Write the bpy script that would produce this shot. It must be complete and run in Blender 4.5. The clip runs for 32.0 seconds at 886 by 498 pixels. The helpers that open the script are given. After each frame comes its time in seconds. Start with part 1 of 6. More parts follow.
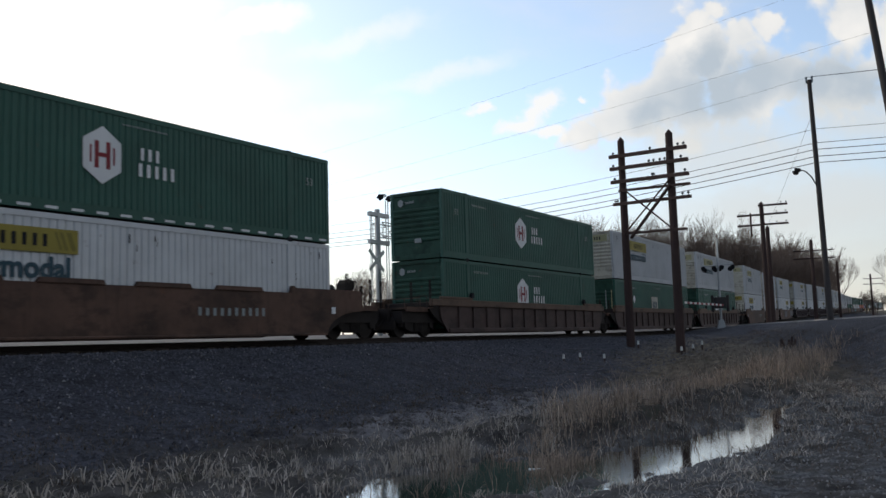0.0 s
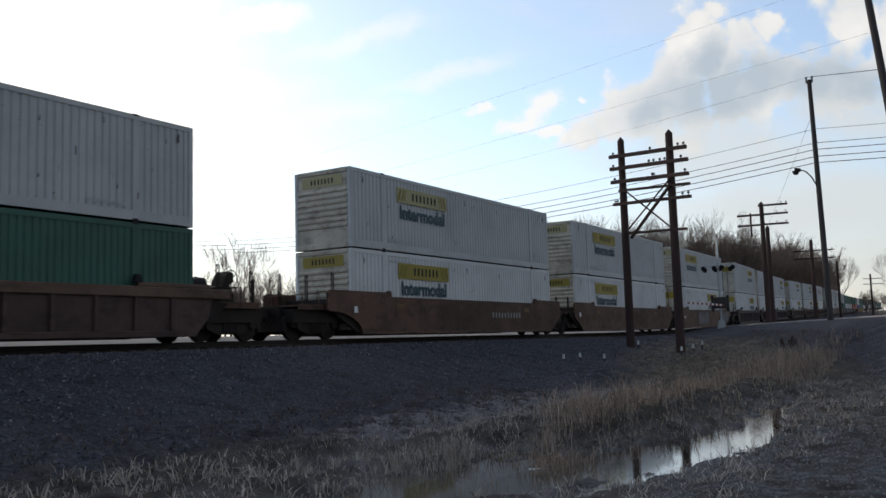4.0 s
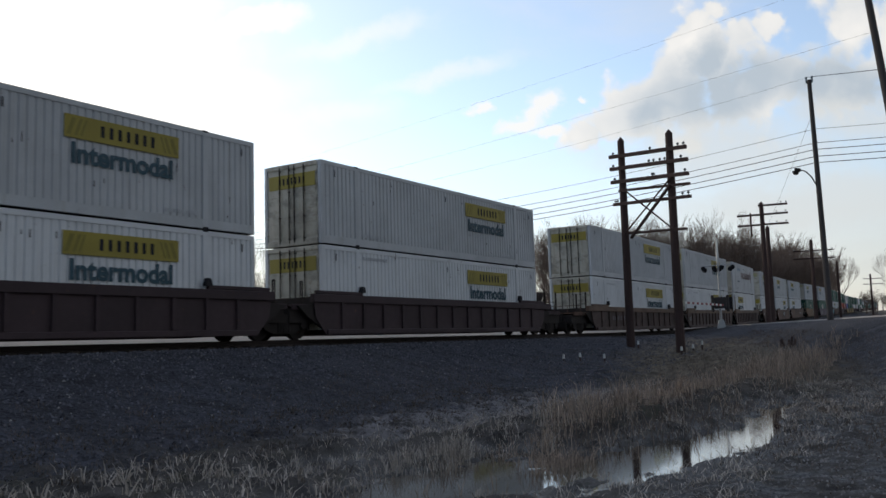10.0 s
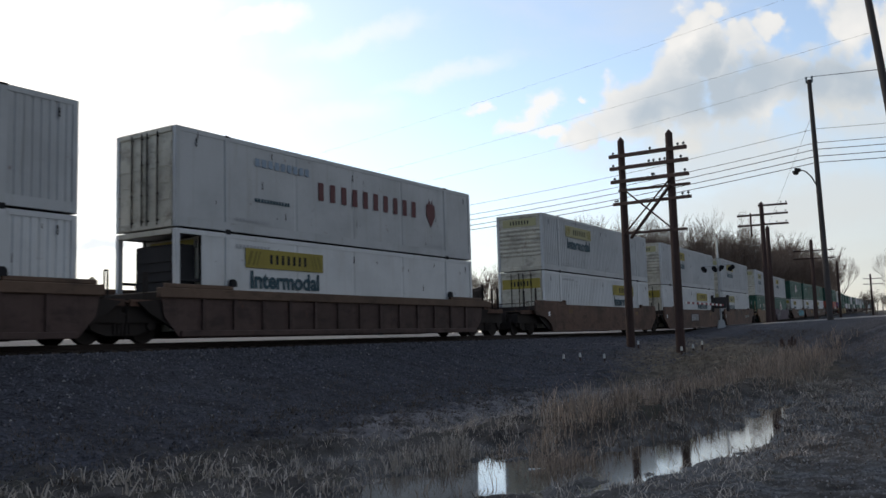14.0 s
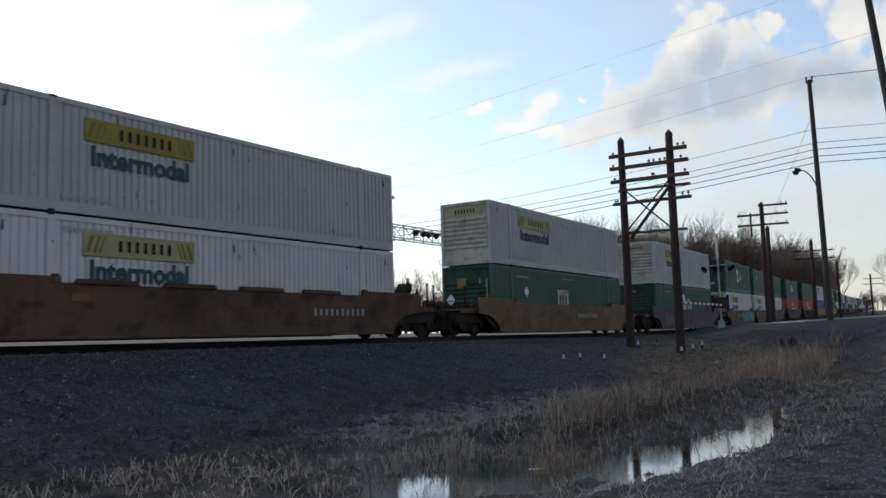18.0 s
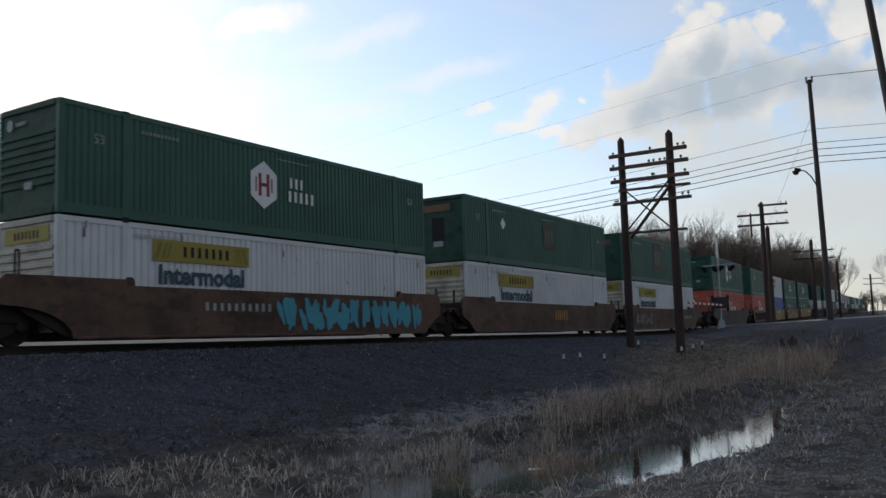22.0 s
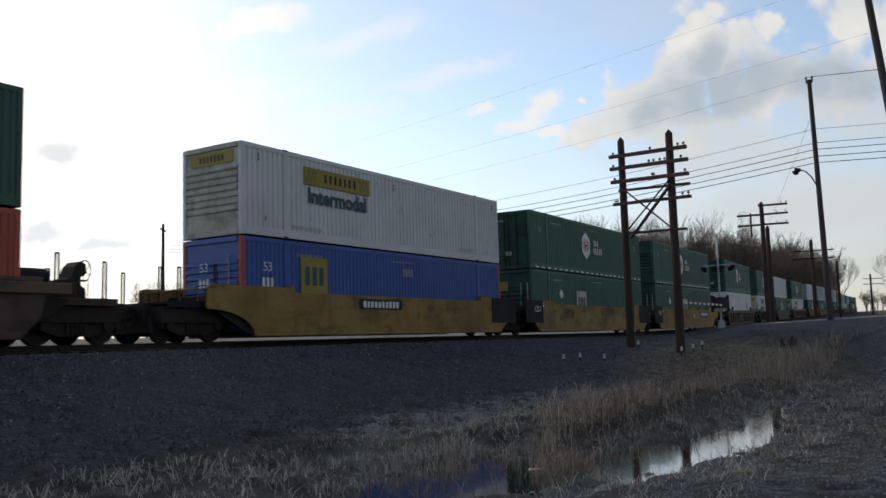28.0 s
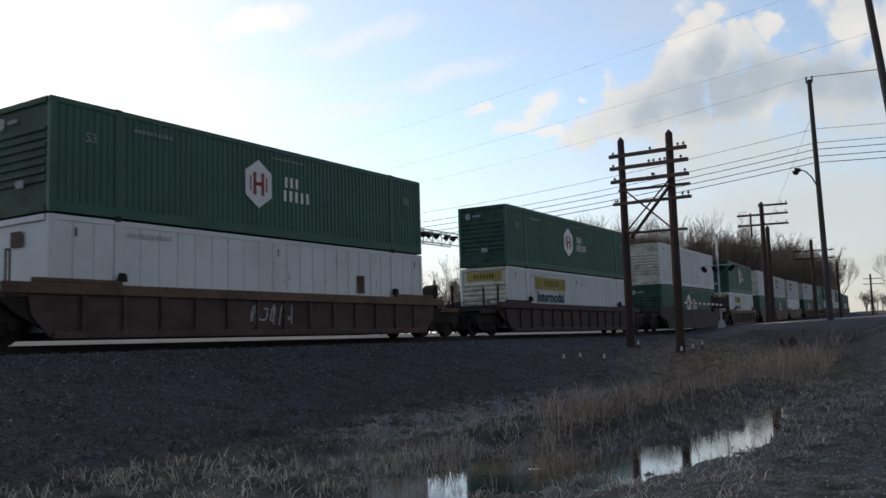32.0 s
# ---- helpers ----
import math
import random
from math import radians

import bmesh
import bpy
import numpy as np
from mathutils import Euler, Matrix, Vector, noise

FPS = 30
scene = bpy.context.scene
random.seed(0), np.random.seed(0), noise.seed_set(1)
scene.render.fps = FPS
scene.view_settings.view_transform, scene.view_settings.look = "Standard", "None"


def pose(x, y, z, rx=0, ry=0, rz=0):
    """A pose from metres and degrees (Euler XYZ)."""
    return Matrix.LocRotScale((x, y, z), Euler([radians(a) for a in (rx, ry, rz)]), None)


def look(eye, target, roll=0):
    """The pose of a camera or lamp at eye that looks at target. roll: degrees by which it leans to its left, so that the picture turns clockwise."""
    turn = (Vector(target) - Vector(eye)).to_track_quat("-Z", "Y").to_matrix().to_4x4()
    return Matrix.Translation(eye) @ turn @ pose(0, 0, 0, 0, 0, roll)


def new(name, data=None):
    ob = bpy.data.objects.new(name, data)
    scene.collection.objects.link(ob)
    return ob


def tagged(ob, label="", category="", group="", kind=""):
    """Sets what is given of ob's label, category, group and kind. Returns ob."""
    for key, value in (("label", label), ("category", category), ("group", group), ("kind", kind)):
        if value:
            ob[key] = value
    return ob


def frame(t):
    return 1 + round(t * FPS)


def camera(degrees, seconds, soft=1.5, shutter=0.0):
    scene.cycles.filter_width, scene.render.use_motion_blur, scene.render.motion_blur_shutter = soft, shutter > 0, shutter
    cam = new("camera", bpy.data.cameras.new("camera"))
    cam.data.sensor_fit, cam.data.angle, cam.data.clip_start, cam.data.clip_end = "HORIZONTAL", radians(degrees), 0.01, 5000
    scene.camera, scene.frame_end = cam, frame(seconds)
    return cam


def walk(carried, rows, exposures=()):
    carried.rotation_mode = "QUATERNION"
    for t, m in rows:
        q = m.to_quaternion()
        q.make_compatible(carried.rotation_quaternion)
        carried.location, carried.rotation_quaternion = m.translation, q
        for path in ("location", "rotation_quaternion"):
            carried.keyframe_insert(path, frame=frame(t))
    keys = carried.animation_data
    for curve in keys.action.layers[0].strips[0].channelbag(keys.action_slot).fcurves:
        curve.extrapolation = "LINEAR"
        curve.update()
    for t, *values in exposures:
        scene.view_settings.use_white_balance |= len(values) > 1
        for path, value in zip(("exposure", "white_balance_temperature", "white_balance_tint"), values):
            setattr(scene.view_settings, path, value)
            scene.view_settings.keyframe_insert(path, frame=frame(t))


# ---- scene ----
# ---- camera ----
EYE = Vector((0.0, 0.0, -0.154))
AIM = Vector((0.83828, 0.53528, 0.10375))
cam = camera(53.85, 32.0, soft=1.5, shutter=0.12)
STAND = look(EYE, EYE + AIM * 10, -1.703)
GAIN = ((0, 0.0), (6, 0.0), (7, -0.05), (8, -0.2), (9, 0.0), (11, 0.0), (12, -0.12), (13, 0.0), (18, 0.0), (19, -0.2), (20, -0.08), (21, -0.05),
        (22, -0.12), (23, 0.0), (27, -0.03), (28, -0.14), (29, 0.0), (31, 0.0), (32, -0.13))
walk(cam, [(0.0, STAND), (32.0, STAND)], GAIN)

# ---- world and sun ----
SUN_AZ, SUN_EL = 6.0, 17.0        # degrees from +Y towards +X, and above the ground
sun_dir = Vector((math.sin(radians(SUN_AZ)) * math.cos(radians(SUN_EL)),
                  math.cos(radians(SUN_AZ)) * math.cos(radians(SUN_EL)), math.sin(radians(SUN_EL))))
sun = new("sun", bpy.data.lights.new("sun", "SUN"))
sun.data.energy, sun.data.angle, sun.data.color = 0.9, radians(1.2), (1.0, 0.86, 0.68)
sun.matrix_world = look(sun_dir * 200, (0, 0, 0))

VIEW_R = (0.54054, -0.84080, -0.02955)   # across the bank of clouds
VIEW_U = (-0.07142, -0.08086, 0.99416)   # up it


class Nodes:
    """Short notation for node trees."""

    def __init__(self, tree):
        self.t = tree
        tree.nodes.clear()

    def add(self, kind, operation=""):
        n = self.t.nodes.new(kind)
        if operation:
            n.operation = operation
        return n

    def link(self, a, b):
        self.t.links.new(a, b)

    def put(self, sock, v):
        if hasattr(v, "default_value"):
            self.t.links.new(v, sock)
        else:
            sock.default_value = v

    def math(self, op, a, b=0.0, c=None, clamp=False):
        n = self.add("ShaderNodeMath", op)
        n.use_clamp = clamp
        self.put(n.inputs[0], a)
        self.put(n.inputs[1], b)
        if c is not None:
            self.put(n.inputs[2], c)
        return n.outputs[0]

    def dot(self, a, b):
        n = self.add("ShaderNodeVectorMath", operation="DOT_PRODUCT")
        self.put(n.inputs[0], a)
        self.put(n.inputs[1], b)
        return n.outputs["Value"]

    def scale(self, v, xyz):
        n = self.add("ShaderNodeVectorMath", operation="MULTIPLY")
        self.put(n.inputs[0], v)
        n.inputs[1].default_value = xyz
        return n.outputs[0]

    def shift(self, v, w):
        n = self.add("ShaderNodeVectorMath", operation="ADD")
        self.put(n.inputs[0], v)
        self.put(n.inputs[1], w)
        return n.outputs[0]

    def noise(self, v, scale, detail=4.0, rough=0.55, dist=0.0, out="Fac"):
        n = self.add("ShaderNodeTexNoise")
        if v is not None:
            self.put(n.inputs["Vector"], v)
        n.inputs["Scale"].default_value, n.inputs["Detail"].default_value = scale, detail
        n.inputs["Roughness"].default_value, n.inputs["Distortion"].default_value = rough, dist
        return n.outputs[out]

    def ramp(self, f, lo, hi):
        n = self.add("ShaderNodeMapRange")
        n.interpolation_type = "SMOOTHSTEP"
        self.put(n.inputs[0], f)
        n.inputs[1].default_value, n.inputs[2].default_value = lo, hi
        return n.outputs[0]

    def mix(self, f, a, b, blend="MIX"):
        n = self.add("ShaderNodeMix")
        n.data_type, n.blend_type = "RGBA", blend
        self.put(n.inputs[0], f)
        for s, v in ((n.inputs[6], a), (n.inputs[7], b)):
            self.put(s, (*v, 1.0) if isinstance(v, tuple) and len(v) == 3 else v)
        return n.outputs[2]

    def bump(self, h, strength, distance=0.02):
        n = self.add("ShaderNodeBump")
        n.inputs["Strength"].default_value, n.inputs["Distance"].default_value = strength, distance
        self.put(n.inputs["Height"], h)
        return n.outputs[0]


def make_world():
    w = bpy.data.worlds.new("sky")
    scene.world = w
    w.use_nodes = True
    n = Nodes(w.node_tree)
    out, bg = n.add("ShaderNodeOutputWorld"), n.add("ShaderNodeBackground")
    n.link(bg.outputs[0], out.inputs[0])
    d = n.add("ShaderNodeTexCoord").outputs["Generated"]
    sky = n.add("ShaderNodeTexSky")
    sky.sky_type, sky.sun_disc = "NISHITA", False
    sky.sun_elevation, sky.sun_rotation = radians(SUN_EL), radians(SUN_AZ)
    sky.air_density, sky.dust_density, sky.ozone_density = 1.0, 0.5, 3.0
    toward = n.math("MAXIMUM", n.dot(d, tuple(sun_dir)), 0.0)
    away = n.math("MULTIPLY_ADD", n.ramp(n.dot(d, tuple(sun_dir)), -0.7, 0.55), 0.62, 0.38)
    blue = n.mix(1.0, sky.outputs[0], (SKY_GAIN * 1.16, SKY_GAIN, SKY_GAIN * 0.91), "MULTIPLY")
    dim = n.add("ShaderNodeVectorMath", "SCALE")
    n.link(blue, dim.inputs[0]), n.link(away, dim.inputs["Scale"])
    blue = dim.outputs[0]
    # plane of the cloud deck, in the direction of the view
    fwd = n.math("MAXIMUM", n.dot(d, tuple(AIM)), 0.05)
    u = n.math("DIVIDE", n.dot(d, VIEW_R), fwd)
    v = n.math("DIVIDE", n.dot(d, VIEW_U), fwd)
    comb = n.add("ShaderNodeCombineXYZ")
    n.link(u, comb.inputs[0]), n.link(v, comb.inputs[1])
    warp = n.noise(comb.outputs[0], 9.0, 6.0, 0.62, out="Color")
    fine = n.noise(comb.outputs[0], 20.0, 5.0, 0.55)
    p = n.shift(comb.outputs[0], n.scale(n.shift(warp, (-0.5, -0.5, -0.5)), (0.085, 0.07, 0.0)))

    def blob(cx, cy, rx, ry, turn=0.0):
        q = n.add("ShaderNodeMapping")
        q.vector_type = "TEXTURE"
        n.link(p, q.inputs[0])
        q.inputs["Location"].default_value = (cx, cy, 0)
        q.inputs["Rotation"].default_value = (0, 0, radians(turn))
        q.inputs["Scale"].default_value = (rx, ry, 1)
        ln = n.add("ShaderNodeVectorMath", operation="LENGTH")
        n.link(q.outputs[0], ln.inputs[0])
        return n.math("SUBTRACT", 1.0, ln.outputs["Value"])

    def most(items):
        f = items[0]
        for g in items[1:]:
            f = n.math("MAXIMUM", f, g)
        return f

    puff = n.math("MULTIPLY", n.math("SUBTRACT", fine, 0.5), 1.5)

    def billow(scale):
        """Round heaps, 0 in the seams to about 1 on the crowns."""
        q = n.add("ShaderNodeTexVoronoi")
        q.feature = "SMOOTH_F1"
        n.put(q.inputs["Vector"], n.shift(comb.outputs[0], n.scale(n.shift(warp, (-0.5, -0.5, -0.5)), (0.05, 0.05, 0.0))))
        q.inputs["Scale"].default_value, q.inputs["Smoothness"].default_value = scale, 0.35
        return n.math("SUBTRACT", 1.0, n.math("MULTIPLY", q.outputs["Distance"], 1.35))

    heaps = n.math("ADD", n.math("MULTIPLY", n.math("SUBTRACT", billow(17.0), 0.5), 0.62), n.math("ADD", n.math("MULTIPLY", n.math("SUBTRACT", billow(44.0), 0.5), 0.32), n.math("MULTIPLY", n.math("SUBTRACT", billow(95.0), 0.5), 0.14)))
    # the big bank climbs in towers to the upper right: bright heaped edges, a grey-blue body, a soft pale base
    towers = most([blob(0.166, 0.128, 0.052, 0.030, 20), blob(0.215, 0.150, 0.070, 0.045, 20), blob(0.190, 0.140, 0.060, 0.038, 15), blob(0.232, 0.178, 0.062, 0.048, 20), blob(0.262, 0.206, 0.050, 0.040, 0), blob(0.290, 0.242, 0.046, 0.046, 40),
                   blob(0.312, 0.268, 0.030, 0.026, 0), blob(0.346, 0.236, 0.048, 0.036, 10), blob(0.372, 0.250, 0.030, 0.026, 0),
                   blob(0.350, 0.178, 0.170, 0.072, 14), blob(0.315, 0.205, 0.075, 0.050, 30), blob(0.27, 0.166, 0.10, 0.055, 25), blob(0.308, 0.180, 0.060, 0.062, 0), blob(0.450, 0.196, 0.140, 0.075, 5), blob(0.462, 0.278, 0.070, 0.050, 0), blob(0.530, 0.250, 0.075, 0.085, 0)])
    mass = n.math("ADD", towers, heaps)
    bank = n.math("MULTIPLY", n.ramp(n.math("ADD", mass, n.math("MULTIPLY", puff, 0.35)), -0.02, 0.42), n.ramp(n.math("ADD", v, n.math("MULTIPLY", puff, 0.05)), 0.065, 0.13))
    body = n.ramp(n.math("ADD", most([blob(0.330, 0.182, 0.150, 0.042, 14), blob(0.450, 0.192, 0.120, 0.045, 4), blob(0.250, 0.158, 0.055, 0.024, 15), blob(0.300, 0.212, 0.040, 0.026, 40), blob(0.306, 0.172, 0.075, 0.050, 0)]), n.math("MULTIPLY", heaps, 0.45)), -0.28, 0.72)
    glint = n.math("ADD", n.math("MULTIPLY_ADD", body, -0.80, 0.86), n.math("MULTIPLY", heaps, 0.55), clamp=True)
    foot = n.ramp(n.math("ADD", most([blob(0.34, 0.108, 0.20, 0.055, 0), blob(0.47, 0.145, 0.10, 0.040, -6), blob(0.42, 0.05, 0.25, 0.05, 0)]), n.math("MULTIPLY", puff, 0.5)), -0.1, 0.8)
    small = most([blob(0.104, 0.164, 0.052, 0.024, 46), blob(0.088, 0.144, 0.036, 0.018, 30), blob(0.112, 0.130, 0.026, 0.012, -20), blob(0.045, 0.163, 0.017, 0.011, 10), blob(0.155, 0.172, 0.012, 0.007, 0)])
    veil = most([blob(-0.52, 0.19, 0.30, 0.22, 0), blob(-0.36, 0.15, 0.16, 0.10, -12), blob(-0.21, 0.265, 0.07, 0.02, 10)])
    wisp = most([blob(-0.13, 0.15, 0.10, 0.02, 10), blob(-0.10, 0.24, 0.12, 0.02, 12), blob(0.0, 0.2, 0.10, 0.015, 14), blob(-0.22, 0.18, 0.10, 0.03, 0)])
    small = n.ramp(n.math("ADD", small, n.math("ADD", n.math("MULTIPLY", puff, 0.5), n.math("MULTIPLY", heaps, 0.6))), -0.05, 0.5)
    veil = n.ramp(n.math("ADD", veil, n.math("MULTIPLY", puff, 0.6)), -0.15, 0.6)
    wisp = n.ramp(n.math("ADD", wisp, n.math("MULTIPLY", puff, 0.7)), -0.1, 0.9)
    # thin general cloud everywhere else, thicker towards the horizon
    z = n.dot(d, (0, 0, 1))
    deck = n.noise(n.scale(d, (1.0, 1.0, 2.4)), 2.6, 7.0, 0.6, 0.4)
    thin = n.math("MULTIPLY_ADD", n.ramp(deck, 0.4, 0.75), 0.36, 0.17)
    haze = n.math("SUBTRACT", 1.0, n.ramp(z, 0.0, 0.27))
    glow = n.math("POWER", toward, 7.0)
    lit = n.mix(n.ramp(n.dot(d, tuple(sun_dir)), -0.7, 0.75), (0.165, 0.175, 0.205), (0.84, 0.835, 0.825))
    bright = n.mix(n.math("POWER", toward, 3.0, clamp=True), (0.72, 0.74, 0.76), (1.35, 1.3, 1.22))
    col = n.mix(thin, blue, lit)
    col = n.mix(n.math("MULTIPLY", haze, 0.75), col, lit)
    # unseen bright cloud added beyond the right edge, to light the train's near side
    across = n.math("MULTIPLY", n.ramp(n.dot(d, VIEW_R), 0.47, 0.62), n.math("MULTIPLY", n.ramp(z, 0.04, 0.14), n.math("SUBTRACT", 1.0, n.ramp(z, 0.7, 0.95))))
    col = n.mix(n.math("MULTIPLY", across, 0.88), col, n.mix(n.ramp(deck, 0.35, 0.7), (0.45, 0.51, 0.59), (0.76, 0.79, 0.81)))
    col = n.mix(n.math("MULTIPLY", bank, 0.92), col, n.mix(glint, (0.49, 0.55, 0.605), (0.97, 0.935, 0.88)))
    col = n.mix(n.math("MULTIPLY", foot, 0.7), col, (0.70, 0.72, 0.715))
    col = n.mix(n.math("MULTIPLY", small, 0.88), col, (0.98, 0.96, 0.92))
    col = n.mix(n.math("MULTIPLY", wisp, 0.55), col, (0.95, 0.96, 0.97))
    col = n.mix(n.math("MULTIPLY", veil, 0.9), col, bright)
    scrap = n.ramp(n.math("ADD", most([blob(-0.443, 0.115, 0.034, 0.014, 5), blob(-0.465, 0.022, 0.06, 0.012, -4), blob(-0.395, 0.004, 0.05, 0.008, 0)]), puff), -0.2, 0.8)
    col = n.mix(glow, col, (1.6, 1.5, 1.36))
    col = n.mix(n.math("MULTIPLY", scrap, 0.6), col, (0.60, 0.67, 0.76))
    n.link(col, bg.inputs["Color"])
    bg.inputs["Strength"].default_value = 1.0


SKY_GAIN = 0.30
make_world()
scene.view_settings.exposure = 0.0

# ---- materials ----


def material(name):
    m = bpy.data.materials.new(name)
    m.use_nodes = True
    n = Nodes(m.node_tree)
    out, b = n.add("ShaderNodeOutputMaterial"), n.add("ShaderNodeBsdfPrincipled")
    n.link(b.outputs[0], out.inputs[0])
    return m, n, b


def surface(name, rgb, rough=0.7, dark=0.6, grain=6.0, metal=0.0, bump=0.15, streak=0.3, rust=0.0, spec=0.4):
    """Worn painted, timber or stone surface: stains at two sizes, upright streaks, specks of rust, fine relief."""
    m, n, b = material(name)
    co = n.add("ShaderNodeTexCoord").outputs["Object"]
    rnd = n.add("ShaderNodeObjectInfo").outputs["Random"]
    jump = n.add("ShaderNodeCombineXYZ")
    for i, k in enumerate((37.0, 11.0, 23.0)):
        n.put(jump.inputs[i], n.math("MULTIPLY", rnd, k))
    co = n.shift(co, jump.outputs[0])
    big = n.ramp(n.noise(co, 0.55, 5.0, 0.6), 0.35, 0.75)
    small = n.noise(co, grain, 5.0, 0.65)
    runs = n.ramp(n.noise(n.scale(co, (5.0, 5.0, 0.35)), 1.0, 4.0, 0.6), 0.5, 0.8)
    deep = tuple(c * dark for c in rgb)
    col = n.mix(big, rgb, deep)
    col = n.mix(n.math("MULTIPLY", small, 0.4), col, deep)
    col = n.mix(n.math("MULTIPLY", runs, streak), col, (deep[0] * 0.8, deep[1] * 0.72, deep[2] * 0.62))
    if rust >= 0.4:
        patches = n.ramp(n.noise(n.scale(co, (0.8, 1.0, 1.5)), 1.3, 6.0, 0.68), 0.47, 0.66)
        col = n.mix(n.math("MULTIPLY", patches, 0.6), col, tuple(c * 0.45 for c in deep))
    if rust:
        spots = n.ramp(n.noise(co, 3.1, 6.0, 0.7), 0.66 - rust * 0.1, 0.76)
        col = n.mix(n.math("MULTIPLY", spots, 0.8), col, (0.13, 0.055, 0.03))
    n.link(col, b.inputs["Base Color"])
    n.link(n.math("MULTIPLY_ADD", small, 0.25, rough - 0.12, clamp=True), b.inputs["Roughness"])
    b.inputs["Metallic"].default_value = metal
    b.inputs["Specular IOR Level"].default_value = spec
    n.link(n.bump(small, bump), b.inputs["Normal"])
    return m


M_WHITE = surface("white_paint", (0.60, 0.615, 0.63), 0.6, 0.8, 9, streak=0.25, rust=0.25)
M_CHALK = surface("chalky_white_paint", (0.47, 0.485, 0.50), 0.7, 0.78, 9, streak=0.35, rust=0.35)
M_CREAM = surface("cream_paint", (0.52, 0.49, 0.41), 0.65, 0.6, 8, streak=0.6, rust=0.8)
M_GREEN = surface("green_paint", (0.030, 0.106, 0.080), 0.55, 0.7, 8, streak=0.25, rust=0.15, spec=0.35)
M_ORANGE = surface("orange_paint", (0.41, 0.080, 0.045), 0.55, 0.72, 8, streak=0.25, rust=0.2)
M_BLUE = surface("blue_paint", (0.028, 0.085, 0.33), 0.5, 0.75, 8, streak=0.2, rust=0.1)
M_YELLOW = surface("sign_yellow", (0.29, 0.235, 0.035), 0.6, 0.75, 12, streak=0.3)
M_FADED = surface("sign_faded", (0.36, 0.34, 0.19), 0.7, 0.8, 12, streak=0.4)
M_OLIVE = surface("sign_olive", (0.205, 0.17, 0.03), 0.65, 0.75, 12, streak=0.3)
M_NAVY = surface("lettering_dark", (0.018, 0.06, 0.085), 0.6, 0.8, 12, streak=0.2)
M_LETTER = surface("lettering_white", (0.72, 0.73, 0.74), 0.6, 0.8, 12, streak=0.2)
M_RED = surface("lettering_red", (0.22, 0.016, 0.024), 0.6, 0.8, 12)
M_GOLD = surface("lettering_gold", (0.36, 0.20, 0.045), 0.6, 0.7, 12)
M_BROWN = surface("car_brown", (0.125, 0.067, 0.047), 0.75, 0.32, 5, streak=0.6, rust=0.6)
M_WEB = surface("car_web", (0.082, 0.050, 0.044), 0.75, 0.5, 5, streak=0.6, rust=0.4)
M_TAN = surface("car_tan", (0.19, 0.112, 0.058), 0.75, 0.45, 5, streak=0.7, rust=0.7)
M_CHORD = surface("car_chord", (0.135, 0.084, 0.058), 0.75, 0.6, 5, streak=0.4, rust=0.4)
M_MAROON = surface("car_maroon", (0.046, 0.027, 0.031), 0.75, 0.6, 5, streak=0.4, rust=0.3)
M_DUSK = surface("car_dusk", (0.085, 0.062, 0.085), 0.75, 0.6, 5, streak=0.5, rust=0.3)
M_CARYEL = surface("car_yellow", (0.29, 0.185, 0.05), 0.7, 0.5, 5, streak=0.6, rust=0.6)
M_OCHRE = surface("worn_ochre", (0.17, 0.10, 0.045), 0.75, 0.6, 9, streak=0.4)
M_BLACK = surface("black_steel", (0.024, 0.024, 0.028), 0.75, 0.6, 7, streak=0.2, rust=0.1, spec=0.15)
M_IRON = surface("iron", (0.034, 0.028, 0.026), 0.8, 0.6, 7, streak=0.3, rust=0.1, spec=0.15)
M_CYAN = surface("graffiti_cyan", (0.05, 0.28, 0.37), 0.6, 0.8, 10)
M_GREYPAINT = surface("graffiti_grey", (0.105, 0.10, 0.12), 0.6, 0.7, 10)
M_RAIL = surface("rail_steel", (0.030, 0.022, 0.019), 0.75, 0.7, 8, streak=0.1, rust=0.2, spec=0.2)
M_POLE = surface("pole_timber", (0.060, 0.034, 0.029), 0.85, 0.6, 14, streak=0.5, bump=0.4)
M_POLEGREY = surface("pole_grey", (0.060, 0.052, 0.050), 0.85, 0.65, 14, streak=0.5, bump=0.4)
M_WIRE = surface("wire", (0.035, 0.035, 0.04), 0.6, 0.8, 20, streak=0.0)
M_GLASS = surface("insulator", (0.10, 0.12, 0.13), 0.2, 0.8, 20, streak=0.0)
M_ALU = surface("aluminium", (0.45, 0.46, 0.47), 0.45, 0.8, 12, metal=0.6, streak=0.2)
M_TIE = surface("sleeper_timber", (0.06, 0.045, 0.035), 0.9, 0.6, 10, streak=0.1)
M_BARK = surface("bark", (0.115, 0.082, 0.062), 0.9, 0.6, 10, streak=0.2, bump=0.3)
M_TWIG = surface("twigs", (0.17, 0.125, 0.10), 0.9, 0.7, 3, streak=0.1)
M_ASPHALT = surface("asphalt", (0.34, 0.33, 0.32), 0.7, 0.85, 40, streak=0.0)
M_GREENEND = surface("green_end", (0.026, 0.078, 0.056), 0.65, 0.55, 8, streak=0.5, rust=0.7, spec=0.2)
M_DIM = surface("lettering_worn", (0.30, 0.33, 0.33), 0.7, 0.7, 12, streak=0.3)
M_SLOT = surface("bare_scrapes", (0.10, 0.085, 0.075), 0.8, 0.6, 12, streak=0.3)
M_FAINT = surface("lettering_faint", (0.42, 0.43, 0.45), 0.7, 0.8, 12, streak=0.2)
M_GHOST = surface("emblem_faded", (0.082, 0.055, 0.038), 0.7, 0.7, 12, streak=0.4)
